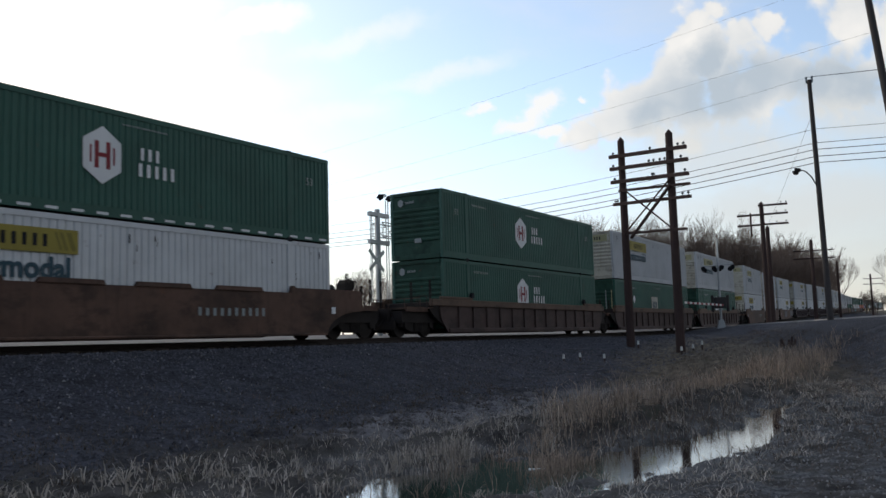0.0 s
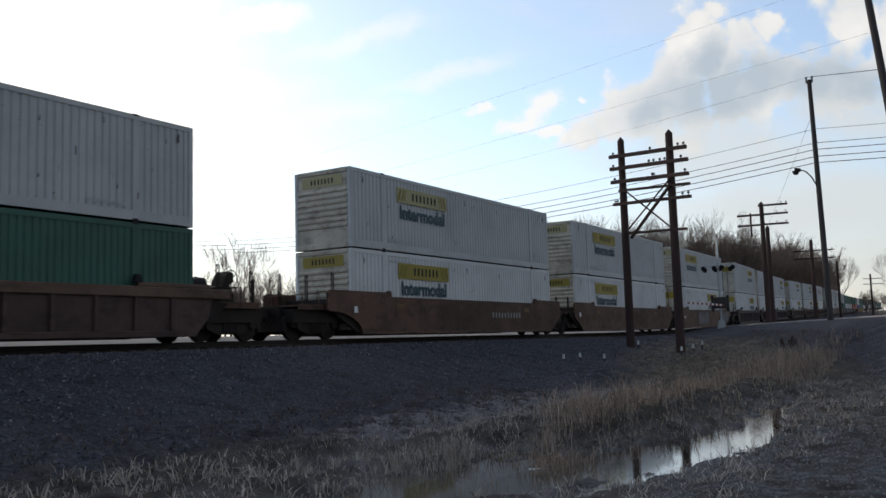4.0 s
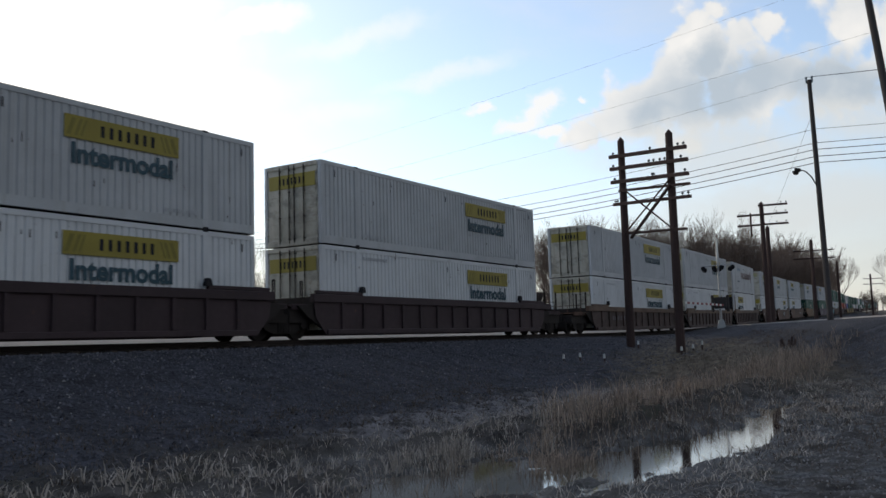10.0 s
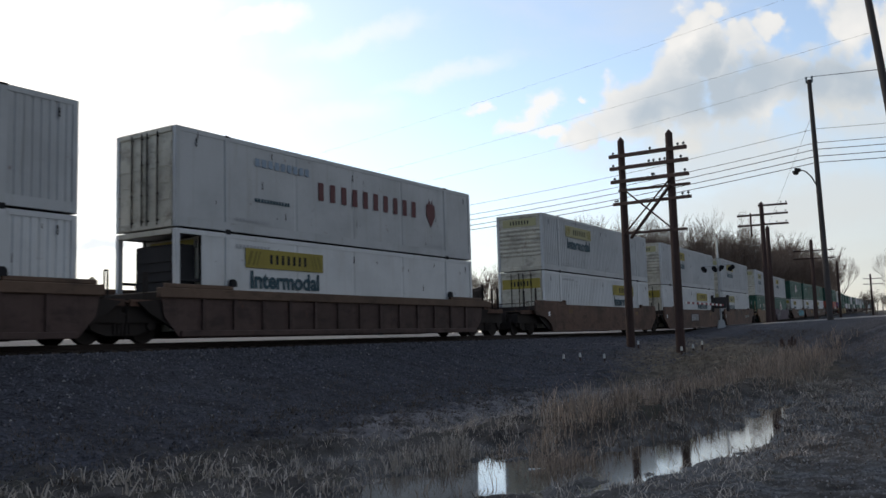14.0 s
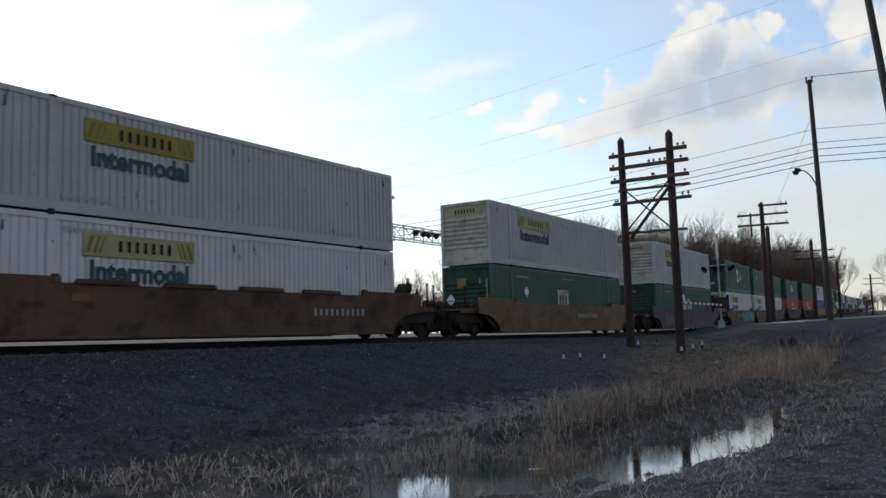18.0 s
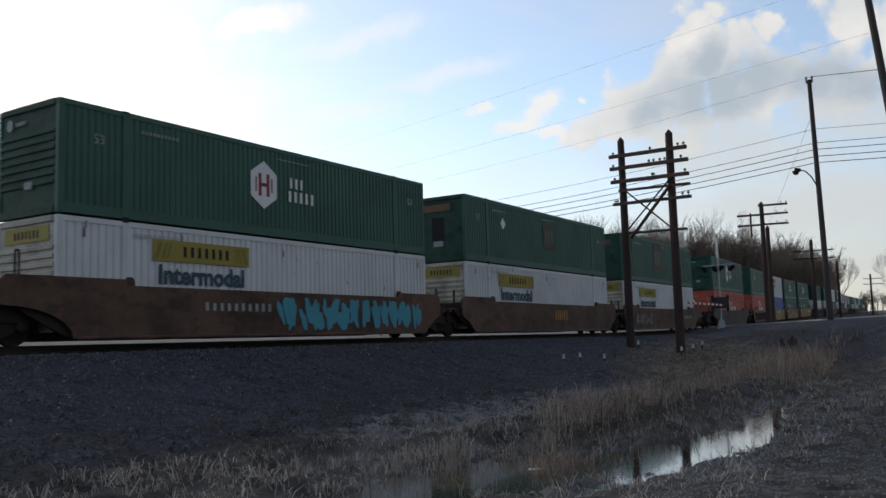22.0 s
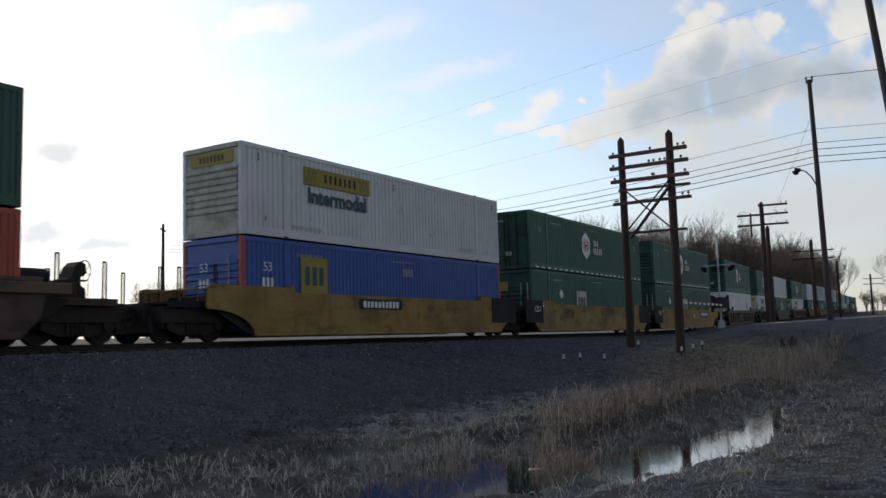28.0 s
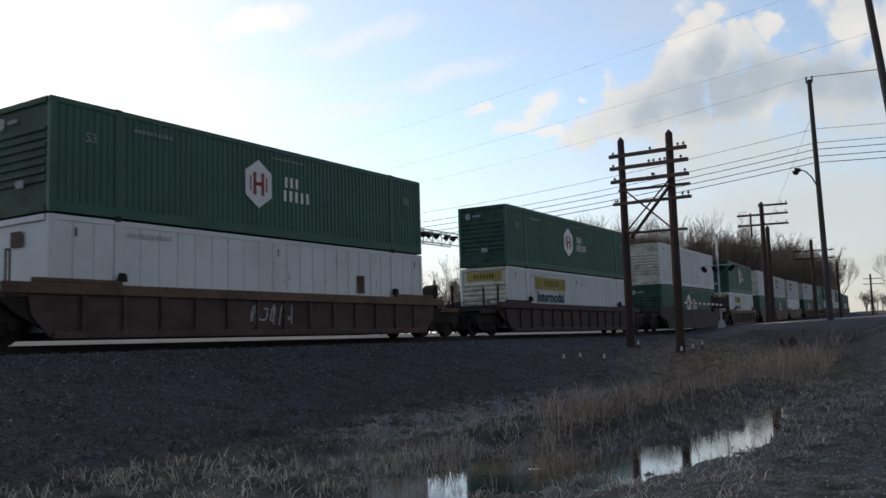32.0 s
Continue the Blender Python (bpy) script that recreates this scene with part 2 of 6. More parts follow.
M_CLARET = surface("lettering_claret", (0.10, 0.025, 0.03), 0.6, 0.8, 12)
M_SLATE = surface("lettering_slate", (0.24, 0.31, 0.40), 0.6, 0.8, 12)
M_MARK = surface("marker_white", (0.65, 0.65, 0.62), 0.6, 0.8, 14, streak=0.2)


def blades(name, a, b2):
    """Dry grass or reed: every blade its own tint."""
    m, n, b = material(name)
    isl = n.add("ShaderNodeNewGeometry").outputs["Random Per Island"]
    co = n.add("ShaderNodeTexCoord").outputs["Object"]
    col = n.mix(isl, a, b2)
    col = n.mix(n.ramp(n.noise(co, 1.4, 3.0), 0.35, 0.7), col, tuple(c * 0.6 for c in a))
    n.link(col, b.inputs["Base Color"])
    b.inputs["Roughness"].default_value = 0.85
    b.inputs["Specular IOR Level"].default_value = 0.15
    return m


M_REED = blades("reed", (0.56, 0.435, 0.335), (0.105, 0.078, 0.064))
M_STRAW = blades("straw", (0.66, 0.58, 0.50), (0.075, 0.060, 0.050))
M_BRUSH = blades("brush", (0.21, 0.165, 0.132), (0.045, 0.038, 0.034))
M_WEED = blades("weeds", (0.14, 0.112, 0.088), (0.034, 0.029, 0.026))
M_STONE = blades("ballast_stones", (0.15, 0.15, 0.172), (0.018, 0.018, 0.022))
M_PALE = blades("pale_stones", (0.30, 0.29, 0.28), (0.14, 0.13, 0.13))


def ground_material():
    m, n, b = material("earth_and_ballast")
    pos = n.add("ShaderNodeNewGeometry").outputs["Position"]

    def zone(k):
        a = n.add("ShaderNodeAttribute")
        a.attribute_name = k
        return a.outputs["Fac"]

    big = n.noise(pos, 0.35, 5.0, 0.6)
    mid = n.noise(pos, 2.2, 6.0, 0.65)
    tiny = n.noise(pos, 14.0, 4.0, 0.7)
    cells = n.add("ShaderNodeTexVoronoi")
    n.put(cells.inputs["Vector"], pos)
    cells.inputs["Scale"].default_value = 15.0
    stone = n.mix(cells.outputs["Color"], (0.017, 0.018, 0.021), (0.085, 0.086, 0.104))
    stone = n.mix(n.math("MULTIPLY", n.ramp(big, 0.35, 0.7), 0.6), stone, (0.026, 0.024, 0.028))
    stone = n.mix(n.math("MULTIPLY", n.ramp(n.noise(pos, 0.9, 4.0, 0.6), 0.48, 0.66), 0.6), stone, (0.016, 0.015, 0.016))
    stone = n.mix(n.math("MULTIPLY", n.ramp(mid, 0.5, 0.72), 0.75), stone, (0.062, 0.056, 0.064))
    stone = n.mix(n.math("MULTIPLY", n.ramp(n.noise(pos, 5.0, 5.0, 0.7), 0.52, 0.7), 0.7), stone, (0.011, 0.011, 0.014))
    mud = n.mix(n.ramp(mid, 0.3, 0.7), (0.024, 0.022, 0.021), (0.092, 0.082, 0.075))
    turf = n.mix(n.ramp(mid, 0.3, 0.7), (0.058, 0.048, 0.035), (0.16, 0.13, 0.095))
    mud = n.mix(n.ramp(n.noise(pos, 1.1, 5.0, 0.65), 0.5, 0.68), mud, (0.050, 0.047, 0.034))
    mud = n.mix(n.ramp(n.noise(pos, 6.0, 4.0, 0.7), 0.55, 0.7), mud, (0.018, 0.016, 0.015))
    gravel = n.mix(n.ramp(tiny, 0.35, 0.7), (0.026, 0.027, 0.029), (0.15, 0.15, 0.152))
    col = n.mix(zone("stone"), mud, stone)
    col = n.mix(zone("turf"), col, turf)
    col = n.mix(n.math("MULTIPLY", zone("gravel"), n.ramp(mid, 0.42, 0.62)), col, gravel)
    # pale mud by the upper ditch, its wet sheen mixed into the colour
    col = n.mix(n.math("MULTIPLY", zone("mud_sheen"), n.ramp(n.math("ADD", tiny, mid), 0.8, 1.15)), col, (0.17, 0.16, 0.165))
    # ground beyond the track: sunlight on it is put into this pale colour
    col = n.mix(zone("pale"), col, n.mix(tiny, (0.15, 0.135, 0.12), (0.34, 0.31, 0.28)))
    wet = zone("wet")
    col = n.mix(n.math("MULTIPLY", wet, 0.4), col, (0.03, 0.028, 0.027))
    n.link(col, b.inputs["Base Color"])
    n.link(n.math("MULTIPLY_ADD", wet, -0.35, 0.92), b.inputs["Roughness"])
    n.link(n.math("MULTIPLY_ADD", wet, 0.15, 0.2), b.inputs["Specular IOR Level"])
    h = n.math("ADD", n.math("MULTIPLY", cells.outputs["Distance"], zone("stone")), n.math("ADD", tiny, mid))
    n.link(n.bump(h, 0.7, 0.06), b.inputs["Normal"])
    return m


def water_material():
    m, n, b = material("ditch_water")
    pos = n.add("ShaderNodeNewGeometry").outputs["Position"]
    b.inputs["Base Color"].default_value = (0.014, 0.013, 0.011, 1)
    b.inputs["Roughness"].default_value = 0.06
    b.inputs["IOR"].default_value = 1.45
    b.inputs["Specular IOR Level"].default_value = 1.0
    b.inputs["Coat Weight"].default_value, b.inputs["Coat Roughness"].default_value, b.inputs["Coat IOR"].default_value = 0.85, 0.05, 1.4
    # nearly still, with faint wind ripples across the view
    bump = n.add("ShaderNodeBump")
    bump.inputs["Distance"].default_value = 0.01
    bump.inputs["Strength"].default_value = 0.16
    turned = n.add("ShaderNodeCombineXYZ")
    n.put(turned.inputs[0], n.dot(pos, (3.4, 2.2, 0.0)))
    n.put(turned.inputs[1], n.dot(pos, (-0.54, 0.84, 0.0)))
    n.link(n.noise(turned.outputs[0], 3.6, 3.0), bump.inputs["Height"])
    n.link(bump.outputs[0], b.inputs["Normal"])
    return m


M_GROUND, M_WATER = ground_material(), water_material()

# ---- mesh helpers ----


def part(name, bm, mat, parent=None, label="", at=None):
    """Links a bmesh (or a ready mesh) as one mesh object, under a thing where one is given."""
    if isinstance(bm, bmesh.types.BMesh):
        me = bpy.data.meshes.new(name)
        bm.to_mesh(me)
        bm.free()
    else:
        me = bm
    if mat is not None and not me.materials:
        me.materials.append(mat)
    ob = new(name, me)
    ob.parent = parent
    if at is not None:
        ob.matrix_basis = at
    if label:
        ob["label"] = label
    return ob


def thing(name, label, category, group="", at=None, kind=""):
    e = new(name)
    e.empty_display_size = 0.2
    if at is not None:
        e.matrix_basis = at
    return tagged(e, label, category, group, kind)


def box(bm, x0, x1, y0, y1, z0, z1):
    v = [bm.verts.new(c) for c in ((x0, y0, z0), (x1, y0, z0), (x1, y1, z0), (x0, y1, z0), (x0, y0, z1), (x1, y0, z1), (x1, y1, z1), (x0, y1, z1))]
    for f in ((0, 3, 2, 1), (4, 5, 6, 7), (0, 1, 5, 4), (1, 2, 6, 5), (2, 3, 7, 6), (3, 0, 4, 7)):
        bm.faces.new([v[i] for i in f])
    return v


def soft_box(bm, x0, x1, y0, y1, z0, z1, r=0.02):
    v = box(bm, x0, x1, y0, y1, z0, z1)
    es = {e for a in v for e in a.link_edges}
    bmesh.ops.bevel(bm, geom=list(es), offset=r, segments=1, affect="EDGES")


def slab(bm, outline, y0, y1):
    """Extrudes an outline in x and z through y0 to y1."""
    a = [bm.verts.new((x, y0, z)) for x, z in outline]
    b = [bm.verts.new((x, y1, z)) for x, z in outline]
    bm.faces.new(a)
    bm.faces.new(b[::-1])
    for i in range(len(a)):
        j = (i + 1) % len(a)
        bm.faces.new((a[j], a[i], b[i], b[j]))


def rod(bm, p, q, r0, r1=None, n=8):
    p, q = Vector(p), Vector(q)
    r1 = r0 if r1 is None else r1
    d = (q - p).normalized()
    s = d.cross(Vector((0, 0, 1)) if abs(d.z) < 0.9 else Vector((1, 0, 0))).normalized()
    t = d.cross(s)
    ring = [[bm.verts.new(c + (s * math.cos(a) + t * math.sin(a)) * r) for a in (2 * math.pi * i / n for i in range(n))] for c, r in ((p, r0), (q, r1))]
    for i in range(n):
        j = (i + 1) % n
        bm.faces.new((ring[0][i], ring[0][j], ring[1][j], ring[1][i]))
    bm.faces.new(ring[0][::-1])
    bm.faces.new(ring[1])


def lathe(bm, profile, n, axis_y=True):
    """Turns (radius, along) pairs round the y axis."""
    rings = [[bm.verts.new((r * math.cos(2 * math.pi * i / n), a, r * math.sin(2 * math.pi * i / n))) for i in range(n)] for r, a in profile]
    for A, B in zip(rings, rings[1:]):
        for i in range(n):
            j = (i + 1) % n
            bm.faces.new((A[i], A[j], B[j], B[i]))
    bm.faces.new(rings[0][::-1])
    bm.faces.new(rings[-1])


def mesh_of(name, make, mat, *args):
    """One mesh for each recipe and material; later calls share it."""
    key = (name, mat.name, args)
    if key not in MESHES:
        bm = bmesh.new()
        make(bm, *args)
        me = bpy.data.meshes.new(name)
        bm.to_mesh(me)
        bm.free()
        me.materials.append(mat)
        MESHES[key] = me
    return MESHES[key]


MESHES = {}


def letters(text, size, mat, bold=0.0):
    """Flat lettering that faces -y, its middle at the origin."""
    key = ("text", text, size, mat.name, bold)
    if key not in MESHES:
        cu = bpy.data.curves.new("lettering", "FONT")
        cu.body, cu.size, cu.align_x, cu.align_y, cu.offset, cu.extrude, cu.resolution_u = text, size, "CENTER", "CENTER", bold, 0.002, 3
        ob = bpy.data.objects.new("lettering", cu)
        scene.collection.objects.link(ob)
        me = bpy.data.meshes.new_from_object(ob.evaluated_get(bpy.context.evaluated_depsgraph_get()))
        bpy.data.objects.remove(ob)
        me.transform(Matrix.Rotation(radians(90), 4, "X"))
        me.materials.clear()
        me.materials.append(mat)
        MESHES[key] = me
    return MESHES[key]


def bars(bm, count, width, height, seed=0, slim=0.66):
    """A word that is not spelled out: one plain bar for each letter."""
    rng = random.Random(seed)
    step = width / count
    for i in range(count):
        x = -width / 2 + (i + 0.5) * step
        h = height * rng.choice((1.0, 0.92))
        box(bm, x - step * slim / 2, x + step * slim / 2, -0.003, 0.0, -height / 2, -height / 2 + h)


def one_bar(bm, width, height):
    box(bm, -width / 2, width / 2, -0.003, 0.0, -height / 2, height / 2)


def barred(parent, x, y, z, mat, count, width, height, slim=0.66):
    """A word that is not spelled out, each bar by itself."""
    step = width / count
    me = mesh_of("letter_bar", one_bar, mat, round(step * slim, 3), height)
    for i in range(count):
        part("letter_bar", me, None, parent, "", Matrix.Translation((x - width / 2 + (i + 0.5) * step, y, z)))


# ---- the track's line ----
KNOTS = np.array([-15, 5, 20, 35, 55, 85, 130, 200, 320, 500.0])
BEND = np.array([0, 0, 0, 0, 0.33, 2.17, 7.6, 13.2, 25.3, 41.4])
CLIMB = np.array([0, 0, 0, 0, 0.0, 0.33, 1.2, 2.6, 4.8, 8.2])
MID = 20.66           # the track's centre line lies so far off


def spline(values):
    h = np.diff(KNOTS)
    k = len(KNOTS)
    a, b = np.eye(k), np.zeros(k)
    for i in range(1, k - 1):
        a[i, i - 1], a[i, i], a[i, i + 1] = h[i - 1], 2 * (h[i - 1] + h[i]), h[i]
        b[i] = 6 * ((values[i + 1] - values[i]) / h[i] - (values[i] - values[i - 1]) / h[i - 1])
    m = np.linalg.solve(a, b)
    m[:3] = 0
    end = (values[-1] - values[-2]) / h[-1] + h[-1] * m[-2] / 6

    def f(x):
        x = np.asarray(x, float)
        c = np.clip(x, KNOTS[2], KNOTS[-1])
        i = np.clip(np.searchsorted(KNOTS, c) - 1, 0, k - 2)
        t = c - KNOTS[i]
        s = (values[i + 1] - values[i]) / h[i] - h[i] * (2 * m[i] + m[i + 1]) / 6
        return values[i] + s * t + m[i] / 2 * t * t + (m[i + 1] - m[i]) / (6 * h[i]) * t ** 3 + np.maximum(x - KNOTS[-1], 0) * end
    return f


bend, climb = spline(BEND), spline(CLIMB)


def rail_point(x):
    return Vector((x, MID + float(bend(x)), float(climb(x))))


def ride(x):
    """Pose of a wagon unit whose loads begin at x along the track: its origin is at rail level under its middle."""
    a, b = rail_point(x), rail_point(x + 16.15)
    u = (b - a).normalized()
    v = Vector((-u.y, u.x, 0)).normalized()
    w = u.cross(v)
    m = Matrix((u, v, w)).transposed().to_4x4()
    m.translation = (a + b) / 2
    return m


# ---- ground ----


def smooth(a, b, x):
    t = np.clip((np.asarray(x, float) - a) / (b - a), 0, 1)
    return t * t * (3 - 2 * t)


ROAD_A, ROAD_B = np.array([67.8, 17.6]), np.array([38.8, 3.8])
ROAD_U = (ROAD_A - ROAD_B) / np.linalg.norm(ROAD_A - ROAD_B)
ROAD_N = np.array([-ROAD_U[1], ROAD_U[0]])
ROAD_Z, WATER_Z, TILT = 0.33, -1.92, math.tan(radians(0.7))


def pool(x, y):
    """Level of the ditch water, tilted so that the puddle mirrors sky above the train."""
    return WATER_Z + TILT * (0.843 * np.asarray(x, float) + 0.538 * np.asarray(y, float) - 14.1)


NS = [(float(random.Random(i).uniform(0, 6.28)), float(random.Random(i + 50).uniform(0, 6.28))) for i in range(24)]


def rough(x, y, wave, seed=0):
    """Cheap smooth unevenness, about -1 to 1."""
    s = 0
    for k in range(5):
        a, b = NS[(seed * 5 + k) % 24]
        s = s + np.sin((x * math.cos(a) + y * math.sin(a)) * 6.283 / wave * (1 + 0.37 * k) + b * 3 + k)
    return s / 3.2


def lay(x, y):
    """Height of the ground."""
    x, y = np.asarray(x, float), np.asarray(y, float)
    t = y - bend(x)                      # as it would be beside straight track
    up = climb(x)
    z = np.interp(t, [-40, 0, 3.0, 8.0, 10.6, 13.0, 17.6, 18.3, 23.2, 24.6, 26.5, 34, 38, 60],
                  [-1.5, -1.66, -1.76, -1.74, -1.74, -1.46, -0.36, -0.24, -0.24, -0.3, 0.24, 0.36, -0.5, -0.4])
    # two ditches: the near one swings towards the viewer, the upper one follows the bank
    near = smooth(2.0, 5.0, t) * (1 - smooth(10.6, 12.5, t)) * smooth(3, 6, x)
    wob = 0.25 * rough(x, y, 4.7, 1) + 0.12 * rough(x, y, 1.6, 2)
    c1 = np.interp(x, [6.5, 8, 9, 10, 11, 12, 13, 14.5, 16, 22, 30], [7.0, 6.6, 6.2, 5.6, 5.2, 4.8, 4.4, 4.05, 4.0, 4.4, 4.6])
    w1 = np.interp(x, [6, 8, 9, 10, 11, 12, 13, 14.5, 16, 22, 25], [1.0, 1.5, 1.7, 1.8, 1.8, 1.6, 1.25, 0.85, 0.56, 0.2, 0.1])
    z = z - 0.34 * np.exp(-((t - c1 + wob * 0.6) / w1) ** 2) * smooth(5.0, 6.5, x) * (1 - smooth(20, 25, x))
    c2 = np.interp(x, [7, 9, 12, 16, 23, 27], [9.0, 8.75, 8.65, 9.2, 10.0, 10.4])
    w2 = np.interp(x, [8, 10, 14, 20, 24], [0.18, 0.28, 0.42, 0.7, 0.6])
    z = z - 0.155 * np.exp(-((t - c2 + wob * 0.4) / w2) ** 2) * smooth(8.0, 9.5, x) * (1 - smooth(21.5, 25, x))
    z = z + 0.10 * np.exp(-((t - np.interp(x, [10, 14, 22, 30], [7.6, 6.4, 5.9, 5.4])) / 1.2) ** 2) * smooth(9, 13, x)
    for px, py, rx, ry, deep in ((12.3, 6.7, 1.2, 0.6, 0.22), (10.2, 8.0, 0.9, 0.5, 0.15)):
        z = z - deep * np.exp(-(((x - px) / rx) ** 2 + ((t - py + wob * 0.4) / ry) ** 2))
    z = z + near * TILT * np.clip(0.843 * x + 0.538 * y - 14.1, -6, 8)
    # mud at the water's level, broken by small pools
    mire = np.maximum(np.exp(-(((x - 9.6) / 1.2) ** 2 + ((t - 4.25) / 0.5) ** 2) ** 2), np.exp(-(((x - 19.8) / 4.2) ** 2 + ((t - 4.95) / 0.75) ** 2) ** 2))
    mire = np.maximum(mire, 0.8 * np.exp(-(((x - 15.0) / 2.2) ** 2 + ((t - 5.55) / 0.45) ** 2) ** 2))
    z = z * (1 - mire) + mire * (pool(x, y) + 0.004 + 0.03 * rough(x, y, 0.8, 3) + 0.028 * rough(x, y, 0.42, 1))
    z = z + 0.26 * np.exp(-(((x - 8.2) / 1.0) ** 2 + ((t - 7.35) / 0.6) ** 2))
    rise = smooth(22, 44, x) * (1 - smooth(13, 18, t))
    z = z + rise * 1.05
    z = z + near * (0.05 * rough(x, y, 2.3) + 0.055 * rough(x, y, 0.9, 3) + 0.03 * rough(x, y, 0.45, 1)) + 0.03 * rough(x, y, 1.1, 2) * (1 - smooth(16, 18, t))
    z = z + up * np.exp(-((t - MID) / 40.0) ** 2)
    d = (x - ROAD_B[0]) * ROAD_N[0] + (y - ROAD_B[1]) * ROAD_N[1]      # beside the road, on the near hand
    along = (x - ROAD_B[0]) * ROAD_U[0] + (y - ROAD_B[1]) * ROAD_U[1]
    bank = (1 - smooth(0.0, 4.5, d)) * smooth(-9.5, -7.0, d) * (1 - smooth(36, 42, along)) * smooth(-70, -60, along)
    z = np.maximum(z, z * (1 - bank) + (ROAD_Z - 0.06) * bank)
    far = smooth(60, 220, np.hypot(x, y))
    return z * (1 - far * (1 - np.exp(-((t - MID) / 40.0) ** 2))) + far * (1 - np.exp(-((t - MID) / 40.0) ** 2)) * (-0.5)


def spaced(lo, hi, step, ends):
    a = list(np.arange(lo, hi, step))
    s, x = step, a[-1]
    while x < ends[1]:
        s *= 1.18
        x += s
        a.append(x)
    s, x = step, a[0]
    while x > ends[0]:
        s *= 1.18
        x -= s
        a.insert(0, x)
    return np.array(a)


def grid_mesh(name, xs, ys, z):
    nx, ny = len(xs), len(ys)
    X, Y = np.meshgrid(xs, ys)
    co = np.stack([X.ravel(), Y.ravel(), z(X, Y).ravel()], -1)
    i = np.arange(nx * ny).reshape(ny, nx)
    q = np.stack([i[:-1, :-1], i[:-1, 1:], i[1:, 1:], i[1:, :-1]], -1).reshape(-1, 4)
    me = bpy.data.meshes.new(name)
    me.from_pydata(co.tolist(), [], q.tolist())
    me.polygons.foreach_set("use_smooth", [True] * len(q))
    return me, X.ravel(), Y.ravel()


def make_ground():
    xs, ys = spaced(3, 34, 0.10, (-3200, 3200)), spaced(0.8, 13, 0.075, (-3200, 3200))
    me, X, Y = grid_mesh("ground", xs, ys, lay)
    t = Y - bend(X)
    d = (X - ROAD_B[0]) * ROAD_N[0] + (Y - ROAD_B[1]) * ROAD_N[1]
    fuzz = 0.7 * rough(X, Y, 1.7, 3)
    near = 1 - smooth(300, 600, np.abs(X))
    z = lay(X, Y)
    zones = {"stone": np.clip(smooth(9.6, 11.6, t + fuzz) + (1 - smooth(3.0, 5.5, d + fuzz)) * smooth(22, 30, X) * 0.8, 0, 1) * (1 - smooth(24.5, 25.2, t)) * near,
             "turf": np.clip(smooth(3.5, 6.0, d + fuzz) * (1 - smooth(9.5, 12.0, d + fuzz)) * smooth(20, 30, X) * (1 - smooth(12, 14, t)) + smooth(33, 36, t) + (1 - smooth(-3.0, 0.5, t)) + (1 - near), 0, 1),
             "gravel": np.clip((1 - smooth(3.0, 4.2, t + fuzz * 0.6)) * smooth(-1, 1.0, t), 0, 1),
             "pale": smooth(24.8, 25.4, t) * (1 - smooth(33, 35, t)) * near,
             "mud_sheen": smooth(8.2, 8.7, t + 0.4 * fuzz) * (1 - smooth(10.2, 11.2, t + 0.4 * fuzz)) * smooth(10.5, 13, X) * (1 - smooth(22, 25, X)),
             "wet": (1 - smooth(0.03, 0.17, z - pool(X, Y))) * (1 - smooth(12, 14, t)) * smooth(0, 3, t)}
    for k, v in zones.items():
        me.attributes.new(k, "FLOAT", "POINT").data.foreach_set("value", np.asarray(v, np.float32))
    tagged(part("ground", me, M_GROUND), "dark cinder bank, muddy ditch and dry verge beside the railway", "ground", kind="structure")
    bm = bmesh.new()
    v = [bm.verts.new(c) for c in ((2, 2.2, float(pool(2, 2.2))), (27, 2.2, float(pool(27, 2.2))), (27, 11.2, float(pool(27, 11.2))), (2, 11.2, float(pool(2, 11.2))))]
    bm.faces.new(v)
    tagged(part("water", bm, M_WATER), "shallow standing water in the flooded trackside ditch", "water", kind="structure")


def make_road():
    """A paved road on its bank, up to the track."""
    bm = bmesh.new()
    rows = []
    for i in range(61):
        s = -60 + 96 * i / 60
        row = []
        for d, dz in ((0.02, -0.16), (0.0, 0.0), (-3.4, 0.07), (-6.8, 0.0), (-6.82, -0.16)):
            p = ROAD_B + ROAD_U * s + ROAD_N * d
            row.append(bm.verts.new((p[0], p[1], ROAD_Z + dz)))
        rows.append(row)
    for a, b in zip(rows, rows[1:]):
        for i in range(4):
            bm.faces.new((a[i], a[i + 1], b[i + 1], b[i]))
    tagged(part("road", bm, M_ASPHALT), "pale worn asphalt road on a low bank up to the crossing", "road", kind="structure")


